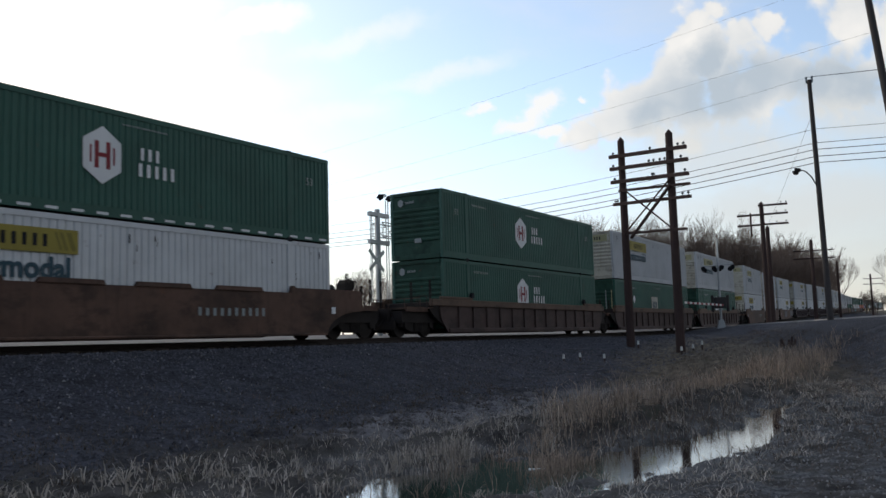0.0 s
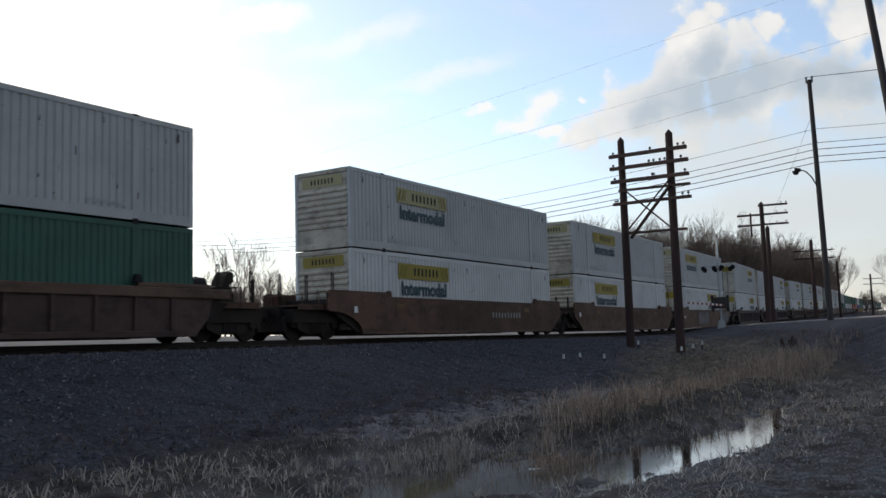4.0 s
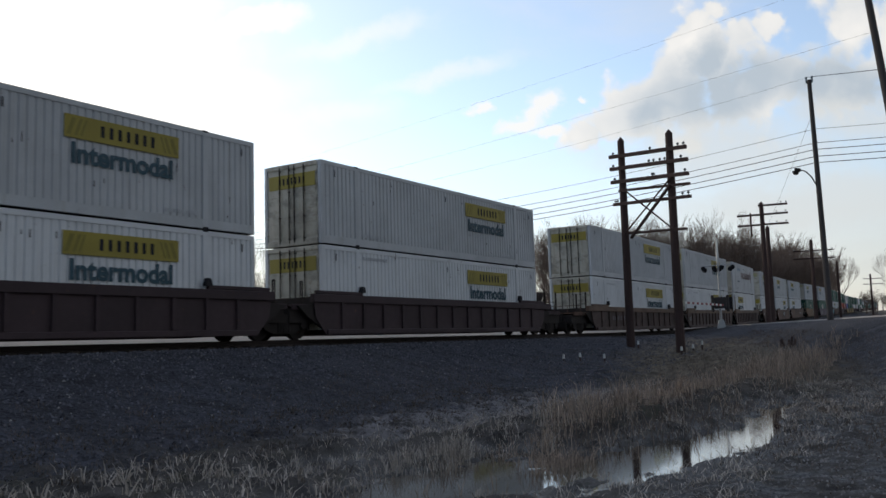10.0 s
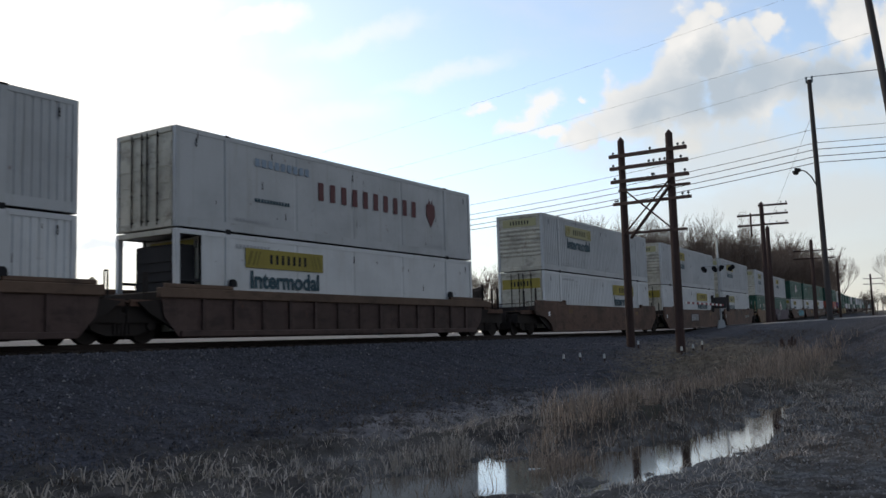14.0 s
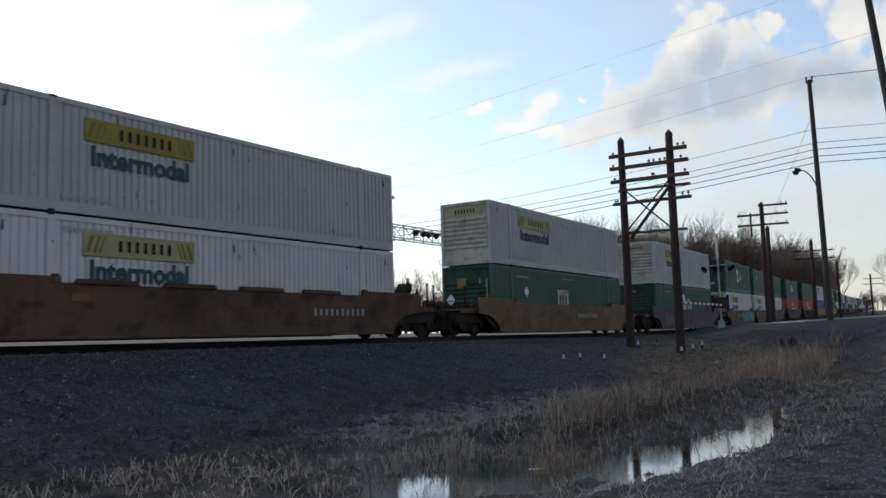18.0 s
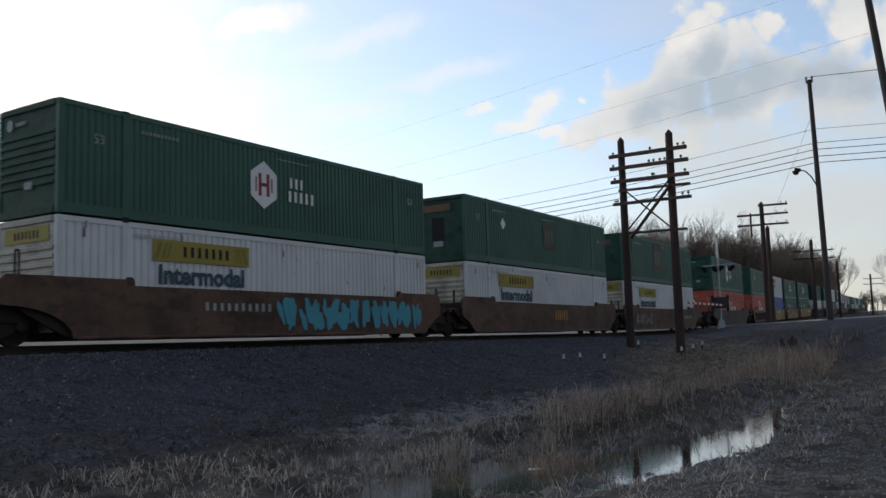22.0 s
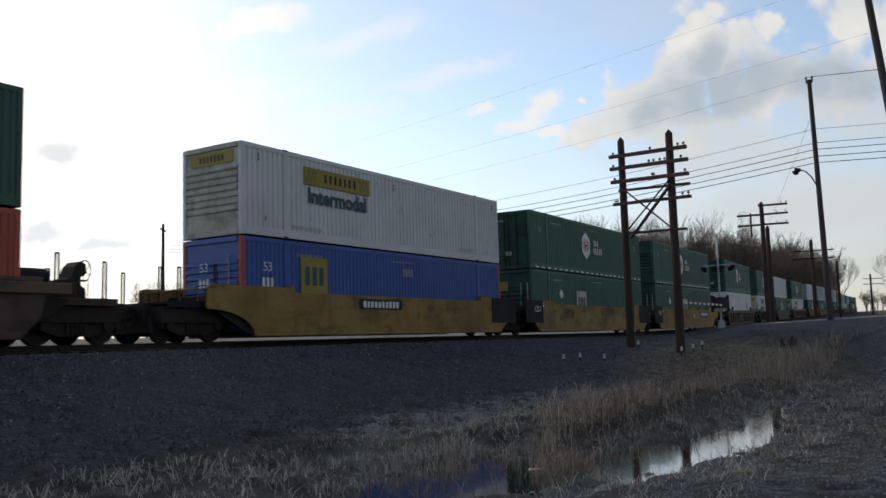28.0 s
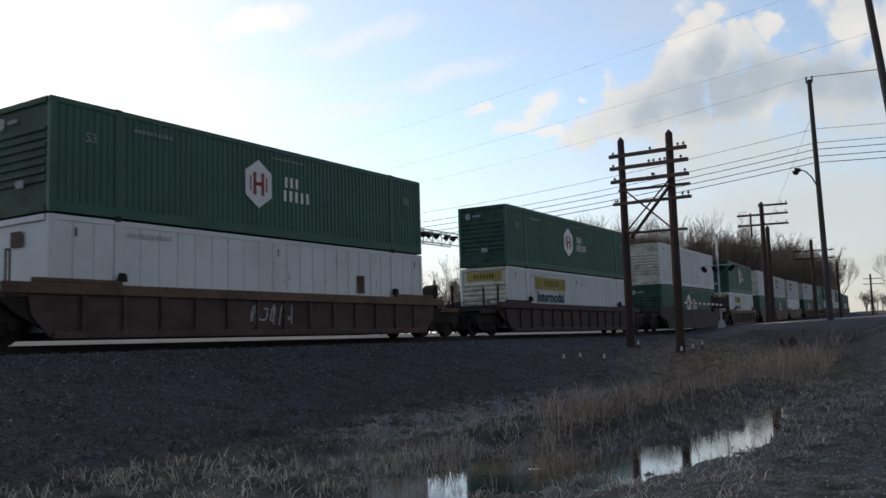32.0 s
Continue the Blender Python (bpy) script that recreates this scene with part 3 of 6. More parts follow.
def make_track():
    xs = [-620 + 20 * i for i in range(33)] + [30 + 5 * i for i in range(100)]
    prof = [(-0.07, -0.17), (-0.07, -0.155), (-0.012, -0.135), (-0.012, -0.045), (-0.036, -0.035), (-0.036, 0.0), (0.036, 0.0), (0.036, -0.035), (0.012, -0.045), (0.012, -0.135), (0.07, -0.155), (0.07, -0.17)]
    for side in (-0.755, 0.755):
        bm = bmesh.new()
        rings = []
        for x in xs:
            c = rail_point(x)
            rings.append([bm.verts.new((x, c.y + side + a, c.z + b)) for a, b in prof])
        for a, b in zip(rings, rings[1:]):
            for i in range(len(prof)):
                j = (i + 1) % len(prof)
                bm.faces.new((a[i], b[i], b[j], a[j]))
        bmesh.ops.recalc_face_normals(bm, faces=bm.faces)
        tagged(part("rail", bm, M_RAIL), "long steel rail with a polished head on timber sleepers", "rail", "rails of the track", "structure")
    bm = bmesh.new()
    x = -40.0
    while x < 160:
        c = rail_point(x)
        soft_box(bm, x - 0.11, x + 0.11, c.y - 1.3, c.y + 1.3, c.z - 0.32, c.z - 0.172, 0.012)
        x += 0.55
    tagged(part("sleepers", bm, M_TIE), "dark timber sleepers bedded in the ballast under the rails", "sleeper", kind="stuff")


make_ground()
make_road()
make_track()

# ---- containers ----
LEN, WID, HGT, LIFT = 16.15, 2.59, 2.9, 1.98      # LIFT: lifting posts stand so far from the ends


def corrugated(bm, x0, x1, z0, z1, pitch, depth, y=0.0, broad=0.55):
    """Folded sheet in the plane y; folds stand up."""
    k = max(1, round((x1 - x0) / pitch))
    p = (x1 - x0) / k
    line = []
    for i in range(k):
        a = x0 + i * p
        f = p * (1 - broad) / 2
        line += [(a, y), (a + p * broad, y), (a + p * broad + f * 0.6, y + depth), (a + p - f * 0.6, y + depth)]
    line.append((x1, y))
    lo = [bm.verts.new((x, yy, z0)) for x, yy in line]
    hi = [bm.verts.new((x, yy, z1)) for x, yy in line]
    for i in range(len(line) - 1):
        bm.faces.new((lo[i], lo[i + 1], hi[i + 1], hi[i]))


def side_sheet(bm, x0, x1, pitch, depth):
    corrugated(bm, x0, x1, 0.28, HGT - 0.14, pitch, depth)


def flat_sheet(bm, x0, x1, step):
    """Plain boards with narrow joints."""
    corrugated(bm, x0, x1, 0.28, HGT - 0.14, step, 0.02, 0.0, 0.94)


def rail_low(bm):
    box(bm, -LEN / 2 + 0.16, LEN / 2 - 0.16, -0.02, 0.1, 0.02, 0.28)
    box(bm, -LEN / 2 + 0.16, LEN / 2 - 0.16, -0.026, -0.02, 0.265, 0.285)


def rail_top(bm):
    box(bm, -LEN / 2 + 0.16, LEN / 2 - 0.16, -0.015, 0.07, HGT - 0.14, HGT)


def post(bm, w):
    soft_box(bm, -w / 2, w / 2, -0.022, 0.12, 0.0, HGT, 0.01)


def casting(bm, drop):
    soft_box(bm, -0.10, 0.10, -0.03, 0.14, -0.06 if drop else -0.01, 0.07 if drop else 0.05, 0.012)


def roof(bm):
    k = 40
    for i in range(k):
        a = -LEN / 2 + 0.02 + (LEN - 0.04) * i / k
        b = a + (LEN - 0.04) / k
        box(bm, a + 0.03, b - 0.03, -WID / 2 + 0.06, WID / 2 - 0.06, HGT - 0.05, HGT - 0.012)
    box(bm, -LEN / 2 + 0.02, LEN / 2 - 0.02, -WID / 2 + 0.05, WID / 2 - 0.05, HGT - 0.09, HGT - 0.03)


def floor_plate(bm):
    box(bm, -LEN / 2 + 0.05, LEN / 2 - 0.05, -WID / 2 + 0.12, WID / 2 - 0.12, 0.06, 0.18)


def end_bar(bm, z0, z1):
    """Sill or header of an end, in the plane x = 0, facing -x."""
    soft_box(bm, -0.02, 0.1, -WID / 2 + 0.14, WID / 2 - 0.14, z0, z1, 0.01)


def nose_wall(bm, ribs):
    """Pressed nose sheet with lying ribs."""
    z0, z1 = 0.2, HGT - 0.16
    y = WID / 2 - 0.14
    line = [(0.035, z0)]
    if ribs:
        for i in range(7):
            z = 0.74 + 0.215 * i
            line += [(0.035, z), (-0.012, z + 0.03), (-0.012, z + 0.11), (0.035, z + 0.14)]
    line.append((0.035, z1))
    a = [bm.verts.new((x, -y, z)) for x, z in line]
    b = [bm.verts.new((x, y, z)) for x, z in line]
    for i in range(len(line) - 1):
        bm.faces.new((a[i], b[i], b[i + 1], a[i + 1]))


def door_leaf(bm):
    w = WID / 2 - 0.15
    box(bm, 0.02, 0.06, 0.005, w, 0.2, HGT - 0.16)
    for i in range(5):
        z = 0.32 + 0.48 * i
        box(bm, 0.004, 0.02, 0.08, w - 0.07, z, z + 0.3)


def lock_rod(bm):
    rod(bm, (-0.03, 0, 0.1), (-0.03, 0, HGT - 0.08), 0.021, n=6)
    for z in (0.24, 1.0, 1.9, HGT - 0.22):
        box(bm, -0.05, 0.02, -0.03, 0.03, z - 0.02, z + 0.02)


def hinge(bm):
    for z in (0.4, 1.0, 1.7, 2.4):
        box(bm, -0.025, 0.02, -0.035, 0.035, z, z + 0.06)


def panel(bm, w, h, d=0.012):
    soft_box(bm, -w / 2, w / 2, -d, 0.0, -h / 2, h / 2, 0.004)


def slant(bm, s):
    """Three leaning strokes at a sign's end."""
    for k, w in ((-0.16, 0.12), (0.05, 0.09), (0.2, 0.06)):
        a = s * k
        slab(bm, [(a - w / 2 - 0.08 * s, -0.22), (a + w / 2 - 0.08 * s, -0.22), (a + w / 2 + 0.08 * s, 0.22), (a - w / 2 + 0.08 * s, 0.22)], -0.003, 0.0)


def scuffs(bm, seed):
    """Short upright scrapes and dents down to the primer."""
    r = random.Random(seed)
    for i in range(13):
        x, z, w, h = r.uniform(-7.6, 7.6), r.choice((0.5, 0.75, 1.5, 2.2, 2.5)) + r.uniform(-0.12, 0.12), r.uniform(0.02, 0.05), r.uniform(0.06, 0.28)
        slab(bm, [(x, z), (x + w, z + 0.02), (x + w * 0.8, z + h), (x + w * 0.2, z + h * 0.9)], -0.002, 0.0)


def diamond(bm, r):
    slab(bm, [(-r, 0), (0, -r * 1.1), (r, 0), (0, r * 1.1)], -0.004, 0.0)


def hexagon(bm, r):
    slab(bm, [(r * math.sin(a), 1.16 * r * math.cos(a)) for a in (math.pi * i / 3 for i in range(6))], -0.004, 0.0)


def hex_mark(bm, r):
    """Two uprights tied by a bar, with a peak over them."""
    for s in (-1, 1):
        box(bm, s * 0.30 * r - 0.11 * r, s * 0.30 * r + 0.11 * r, -0.008, -0.004, -0.62 * r, 0.62 * r)
        box(bm, s * 0.60 * r - 0.05 * r, s * 0.60 * r + 0.05 * r, -0.008, -0.004, -0.40 * r, 0.40 * r)
    box(bm, -0.2 * r, 0.2 * r, -0.0085, -0.004, -0.1 * r, 0.1 * r)


def crest(bm, r):
    slab(bm, [(-0.5 * r, 0.55 * r), (-0.55 * r, -0.2 * r), (0, -r), (0.55 * r, -0.2 * r), (0.5 * r, 0.55 * r), (0.28 * r, 0.5 * r), (0.2 * r, 0.95 * r), (0, 0.55 * r), (-0.2 * r, 0.95 * r), (-0.28 * r, 0.5 * r)], -0.004, 0.0)


def reflector(bm):
    box(bm, -0.17, 0.17, -0.031, -0.027, 0.06, 0.13)


def place(name, me, parent, x, y, z, turn=0.0, label=""):
    ob = part(name, me, None, parent, label, Matrix.Translation((x, y, z)) @ Matrix.Rotation(radians(turn), 4, "Z"))
    return tagged(ob, kind="stuff" if name in ("marking", "scuffing") else "")


PAINT = {"jb": M_WHITE, "jc": M_CREAM, "green": M_GREEN, "emp": M_GREEN, "ghost": M_GREEN, "orange": M_ORANGE, "blue": M_BLUE, "reefer": M_WHITE,
         "boxy": M_WHITE, "plain": M_WHITE, "dash": M_GREEN, "genset": M_WHITE}
SAID = {"jb": "white corrugated container with yellow sign panel", "green": "dark green corrugated container with white hexagon",
        "emp": "dark green corrugated container with pale square", "ghost": "dark green corrugated container with orange square",
        "orange": "faded orange-red container with white hexagon", "blue": "blue container with orange posts, yellow emblem",
        "reefer": "smooth white container with dark red bars", "boxy": "white container of wide upright panels",
        "plain": "plain white corrugated steel container", "dash": "dark green container with white sill dashes",
        "genset": "white container with yellow sign, cooling unit"}


NEXT = random.Random(21)
NICHE = 0.95         # depth of the open frame before a cooled container


def container(kind, door=False, upper=True, faded=False, detail=True, aft=False, fresh=False, broad=False):
    """A 53-foot container. Its origin is under its middle, its long near side faces -y, and its seen end faces -x."""
    mat = PAINT[kind]
    if kind == "reefer" or (upper and kind == "jb" and not fresh):
        mat = M_CHALK
    c = thing("shipping_container", SAID[kind] + (", stacked on top" if upper else ", in a railcar well"),
              "container", "containers of the train")
    smoothside = kind in ("reefer", "boxy", "genset")
    step = LEN - 2 * LIFT
    xs = [(-LEN / 2 + 0.08, -step / 2 - 0.1), (-step / 2 + 0.1, step / 2 - 0.1), (step / 2 + 0.1, LEN / 2 - 0.08)]
    if kind == "genset":
        xs[0] = (-LEN / 2 + NICHE, -step / 2 - 0.1)
    for face, turn in ((-1, 0), (1, 180)):
        for x0, x1 in (xs if face < 0 else [(-q, -p) for p, q in xs]):
            if smoothside:
                me = mesh_of("side_panel", flat_sheet, mat, round(x0, 2), round(x1, 2), 0.62 if kind == "boxy" else 3.4)
            else:
                me = mesh_of("side_panel", side_sheet, mat, round(x0, 2), round(x1, 2), 0.225 if kind in ("jb", "plain") else 0.2, 0.030 if kind in ("jb", "plain") else 0.024)
            place("side_panel", me, c, 0, face * WID / 2, 0, turn)
        place("bottom_rail", mesh_of("bottom_rail", rail_low, mat), c, 0, face * WID / 2, 0, turn)
        place("top_rail", mesh_of("top_rail", rail_top, mat), c, 0, face * WID / 2, 0, turn)
        for x in (-step / 2, step / 2):
            place("lifting_post", mesh_of("lifting_post", post, mat, 0.2), c, x, face * WID / 2, 0, turn)
            place("casting", mesh_of("casting", casting, M_BLACK, False), c, x, face * WID / 2, HGT - 0.03, turn)
            place("casting", mesh_of("casting", casting, M_BLACK, True), c, x, face * WID / 2, 0.0, turn)
        for x in (-LEN / 2 + 0.085, LEN / 2 - 0.085):
            pm = M_ORANGE if kind == "blue" else mat
            place("corner_post", mesh_of("corner_post", post, pm, 0.16), c, x, face * WID / 2, 0, turn)
    place("roof", mesh_of("roof", roof, mat), c, 0, 0, 0)
    place("underframe", mesh_of("underframe", floor_plate, M_IRON), c, 0, 0, 0)
    for face, turn in ((-1, 0), (1, 180)):
        x = face * (LEN / 2)
        endmat = M_CREAM if kind in ("jb", "plain", "reefer", "genset") else (M_GREENEND if mat is M_GREEN else mat)
        place("end_sill", mesh_of("end_sill", end_bar, endmat, 0.0, 0.2), c, x, 0, 0, turn)
        place("end_header", mesh_of("end_header", end_bar, endmat, HGT - 0.16, HGT), c, x, 0, 0, turn)
        if door == (face < 0):
            for s, label in ((1, "far"), (-1, "near")):
                leaf = part("door", mesh_of("door", door_leaf, endmat), None, c, "", Matrix.Translation((x, 0, 0)) @ Matrix.Rotation(radians(turn), 4, "Z") @ Matrix.Diagonal((1, s, 1, 1)))
                if detail and face < 0:
                    for y in (0.12, 0.56):
                        part("lock_rod", mesh_of("lock_rod", lock_rod, M_IRON), None, leaf, "rusty upright locking rod", Matrix.Translation((0, y, 0)))
                    part("hinge", mesh_of("hinge", hinge, endmat), None, leaf, "", Matrix.Translation((0, WID / 2 - 0.16, 0)))
        else:
            place("nose_wall", mesh_of("nose_wall", nose_wall, endmat, kind not in ("boxy", "reefer", "ghost", "genset")), c, x + (NICHE if kind == "genset" and face < 0 else 0), 0, 0, turn)
    near = -WID / 2 - 0.024
    if kind in ("jb", "genset"):
        # the sign and its word stand towards the nose
        sx = 3.3 if door else -3.42
        if kind == "genset":
            sx = -3.6
        sm = M_FADED if faded else M_YELLOW
        sign = place("sign_panel", mesh_of("sign_panel", panel, sm, 3.6, 0.6), c, sx, near, 2.22, 0, "yellow sign panel" if not faded else "faded yellow sign panel")
        barred(sign, 0.1, -0.013, 0.0, M_BLACK, 7, 1.85, 0.3, 0.42)
        for sx2, sgn in ((-1.45, 1), (1.45, -1)):
            part("sign_mark", mesh_of("sign_mark", slant, M_OLIVE, sgn), None, sign, "", Matrix.Translation((sx2, -0.0125, 0)))
        place("lettering", letters("Intermodal", 0.73, M_NAVY, 0.024), c, sx, near - 0.004, 1.53, 0, "dark blue-green word Intermodal")
        y = near
        if detail:
            width = 2.15 if door else 1.9
            es = part("end_sign", mesh_of("end_sign", panel, sm if door or not upper or fresh else M_FADED, width, 0.5 if door else 0.4), None, c, "yellow end sign",
                      Matrix.Translation((-LEN / 2 + (NICHE if kind == "genset" else 0.0) - (0.002 if door else -0.024), 0.0, HGT - (0.62 if door else 0.42))) @ Matrix.Rotation(radians(-90), 4, "Z"))
            barred(es, 0.0, -0.013, 0.0, M_BLACK, 7, width * 0.6, 0.24 if door else 0.2, 0.45)
    if kind in ("green", "dash", "orange"):
        em = place("emblem", mesh_of("emblem", hexagon, M_LETTER, 0.66), c, -0.95, near, 1.62, 0, "white hexagon emblem")
        place("emblem_mark", mesh_of("emblem_mark", hex_mark, M_RED if kind != "orange" else M_NAVY, 0.58), em, 0, 0, 0)
        barred(c, 0.55, near, 1.84, M_LETTER, 3, 0.75, 0.34, 0.42)
        barred(c, 0.78, near, 1.4, M_LETTER, 5, 1.35, 0.36, 0.42)
        if kind == "orange":
            barred(c, 2.2, near, 1.33, M_LETTER, 4, 0.95, 0.4)
        if detail:
            part("end_emblem", mesh_of("end_emblem", hexagon, M_DIM, 0.15), None, c, "", Matrix.Translation((-LEN / 2 - 0.03, 0.75, HGT - 0.45)) @ Matrix.Rotation(radians(-90), 4, "Z"))
            part("marking", mesh_of("marking", bars, M_DIM, 5, 0.45, 0.10, 5), None, c, "", Matrix.Translation((-LEN / 2 - 0.03, 0.28, HGT - 0.45)) @ Matrix.Rotation(radians(-90), 4, "Z"))["kind"] = "stuff"
            part("placard", mesh_of("placard", panel, M_DIM, 0.34, 0.2), None, c, "", Matrix.Translation((-LEN / 2 - 0.024, -0.1, 0.78)) @ Matrix.Rotation(radians(-90), 4, "Z"))
    if kind == "dash":
        for i in range(22):
            place("reflector", mesh_of("reflector", reflector, M_LETTER), c, -LEN / 2 + 0.67 + i * 0.72, -WID / 2, 0)
    if kind in ("emp", "blue", "ghost"):
        if kind != "blue" and not broad:
            place("placard", mesh_of("placard", diamond, M_LETTER, 0.25), c, -4.6, near, 1.75 if kind != "ghost" else 1.9)
        fm = {"emp": M_CREAM, "blue": M_YELLOW, "ghost": M_GHOST}[kind]
        ex = {"emp": -1.9 if aft else -0.35, "blue": -4.75, "ghost": -0.75 if broad else 0.4}[kind]
        box_me = mesh_of("emblem", panel, fm, 1.95 if broad else 1.35, 1.8 if broad else 1.25, 0.006)
        em = place("emblem", box_me, c, ex, near, {"emp": 1.35, "blue": 1.78, "ghost": 1.7}[kind], 0, {"emp": "pale framed square emblem", "blue": "yellow square emblem", "ghost": "faded orange square emblem"}[kind])
        barred(em, 0.0, -0.007, 0.0, mat if kind == "ghost" else M_NAVY, 3, 1.5 if broad else 1.05, 0.95 if broad else 0.62, 0.62)
    turned = Matrix.Rotation(radians(-90), 4, "Z")
    if detail and kind in ("emp", "blue", "orange"):
        plane = -LEN / 2 - 0.03
        if kind == "emp":
            part("end_emblem", mesh_of("end_emblem", panel, M_OLIVE, 0.5, 0.46, 0.006), None, c, "dull yellow square emblem", Matrix.Translation((plane, 0.25, 2.1)) @ turned)
            part("placard", mesh_of("placard", diamond, M_LETTER, 0.25), None, c, "white diamond placard", Matrix.Translation((plane, 0.85, 1.35)) @ turned)
            for y2, m2 in ((-0.72, M_DIM), (-1.08, M_FADED)):
                part("end_strip", mesh_of("end_strip", panel, m2, 0.055, 1.5, 0.02), None, c, "", Matrix.Translation((plane, y2, 1.5)) @ turned)
        else:
            if kind == "blue":
                part("marking", mesh_of("marking", bars, M_LETTER, 3, 0.5, 0.28, 4), None, c, "", Matrix.Translation((plane, 0.3, 1.5)) @ turned)["kind"] = "stuff"
            else:
                part("end_emblem", mesh_of("end_emblem", hexagon, M_LETTER, 0.24), None, c, "white hexagon emblem", Matrix.Translation((plane, 0.5, 1.95)) @ turned)
            part("lettering", letters("53", 0.4, M_LETTER), None, c, "", Matrix.Translation((plane, 0.3, 1.0 if kind == "orange" else 1.98)) @ turned)
            part("end_strip", mesh_of("end_strip", panel, M_DIM, 0.05, 1.5, 0.02), None, c, "", Matrix.Translation((plane, -0.8, 1.6)) @ turned)
    if kind == "blue":
        place("lettering", letters("53", 0.42, M_LETTER), c, -6.95, near, 1.98)
        barred(c, -6.95, near, 1.5, M_LETTER, 3, 0.55, 0.3, 0.6)
        barred(c, 0.7, near, 2.15, M_DIM, 4, 0.7, 0.3, 0.6)
    if kind == "ghost":
        for what, m2, w, h, yy, zz in (("end_hatch", M_BLACK, 0.62, 1.05, 0.1, 1.45), ("placard", M_DIM, 0.5, 0.24, 0.1, 0.8), ("end_stain", M_OCHRE, 1.5, 0.3, 0.2, 2.4)):
            part(what, mesh_of(what, panel, m2, w, h, 0.008), None, c, "", Matrix.Translation((-LEN / 2 + 0.034, yy, zz)) @ Matrix.Rotation(radians(-90), 4, "Z"))
    if kind == "reefer":
        barred(c, 0.95, near, 1.75, M_CLARET, 10, 6.2, 0.62, 0.45)
        place("crest", mesh_of("crest", crest, M_CLARET, 0.6), c, 4.95, near, 1.75, 0, "dark red crest")
        barred(c, -3.7, near, 2.3, M_SLATE, 9, 2.6, 0.26)
        barred(c, -4.2, near, 1.1, M_NAVY, 12, 1.6, 0.12)
    if kind == "boxy":
        place("hatch", mesh_of("hatch", panel, M_BROWN, 0.42, 0.62), c, 4.1, near - 0.012, 1.6, 0, "brown service hatch")
        part("hatch", mesh_of("hatch", panel, M_BROWN, 0.5, 0.4), None, c, "brown service hatch", Matrix.Translation((-LEN / 2 - 0.02, 0.0, 2.35)) @ Matrix.Rotation(radians(-90), 4, "Z"))
    if kind == "genset":
        bm = bmesh.new()
        soft_box(bm, -LEN / 2 + 0.25, -LEN / 2 + NICHE + 0.03, -1.05, 0.75, 0.35, 2.5, 0.06)
        for i in range(6):
            box(bm, -LEN / 2 + 0.21, -LEN / 2 + 0.25, -0.9, 0.6, 0.6 + 0.28 * i, 0.74 + 0.28 * i)
        for y in (-WID / 2 + 0.05, WID / 2 - 0.13):
            box(bm, -LEN / 2 + 0.17, -LEN / 2 + NICHE, y, y + 0.08, 1.42, 1.5)
        part("cooling_unit", bm, M_BLACK, c, "black cooling unit")
    if detail:
        pale = kind in ("green", "emp", "ghost", "orange", "blue", "dash")
        lm = M_DIM if pale else M_NAVY
        if pale:
            if kind != "blue":
                place("lettering", letters("53", 0.36, lm), c, -LEN / 2 + 1.15, near, 0.95 if not upper else 2.0, 0)
            place("lettering", letters("53", 0.36, lm), c, LEN / 2 - 1.0, near, 0.95 if not upper else 2.0, 0)
            place("marking", mesh_of("marking", bars, lm, 10, 1.3, 0.10, 15, 0.5), c, -LEN / 2 + 3.1, near, 2.45)
            place("marking", mesh_of("marking", bars, lm, 16, 1.5, 0.05, 16, 0.5), c, 0.4, near, 2.55)
        else:
            place("marking", mesh_of("marking", bars, M_FAINT, 10, 1.5, 0.12, 15), c, -LEN / 2 + 3.0, near, 2.55 if not upper else 0.42)
            place("marking", mesh_of("marking", bars, M_FAINT, 8, 1.2, 0.12, 17), c, LEN / 2 - 2.9, near, 0.42)
            place("scuffing", mesh_of("scuffing", scuffs, M_SLOT, int(NEXT.random() * 5)), c, 0, near + 0.002, 0)
            for x, z in ((-LEN / 2 + 0.75, 2.5), (LEN / 2 - 0.55, 2.5), (-0.1, 2.45)):
                place("lashing_slot", mesh_of("lashing_slot", panel, M_BLACK, 0.05, 0.24, 0.008), c, x, near, z)
    return c


# ---- well cars ----
HALF = 8.45          # half length of the well


def side_smooth(bm, step_up, back, ahead):
    """Pressed well side: deep plate, arched over the bogies, with raised ends that reach out by back and ahead."""
    top, hi = 1.50, 1.50 + step_up

    def arch(reach):
        """From the bottom edge up and out to the end, as distances past the well."""
        if reach < 0.5:
            return [(-0.75, 0.14), (-0.1, 0.62), (reach, 0.85), (reach, hi - 0.12), (reach - 0.15, hi)]
        w = reach + 0.75
        pts = [(-0.75 + w * (1 - math.cos(a)) * 0.98, 0.14 + 0.80 * math.sin(a)) for a in (math.pi / 2 * i / 6 for i in range(7))]
        return pts + [(reach, 1.0), (reach, hi - 0.12), (reach - 0.15, hi)]

    out = [(HALF + d, z) for d, z in arch(ahead)] + [(6.1, hi), (5.95, top), (-5.95, top), (-6.1, hi)]
    out += [(-HALF - d, z) for d, z in reversed(arch(back))]
    slab(bm, out, 0.0, 0.09)


def flange(bm):
    """Turned-out bottom edge of a well side."""
    soft_box(bm, -HALF + 0.8, HALF - 0.8, -0.03, 0.1, 0.12, 0.2, 0.015)


def lip(bm, w):
    """Rolled plate welded on the top edge of a well side."""
    slab(bm, [(-w / 2 - 0.06, 0.0), (w / 2 + 0.06, 0.0), (w / 2, 0.12), (-w / 2, 0.12)], -0.05, 0.08)


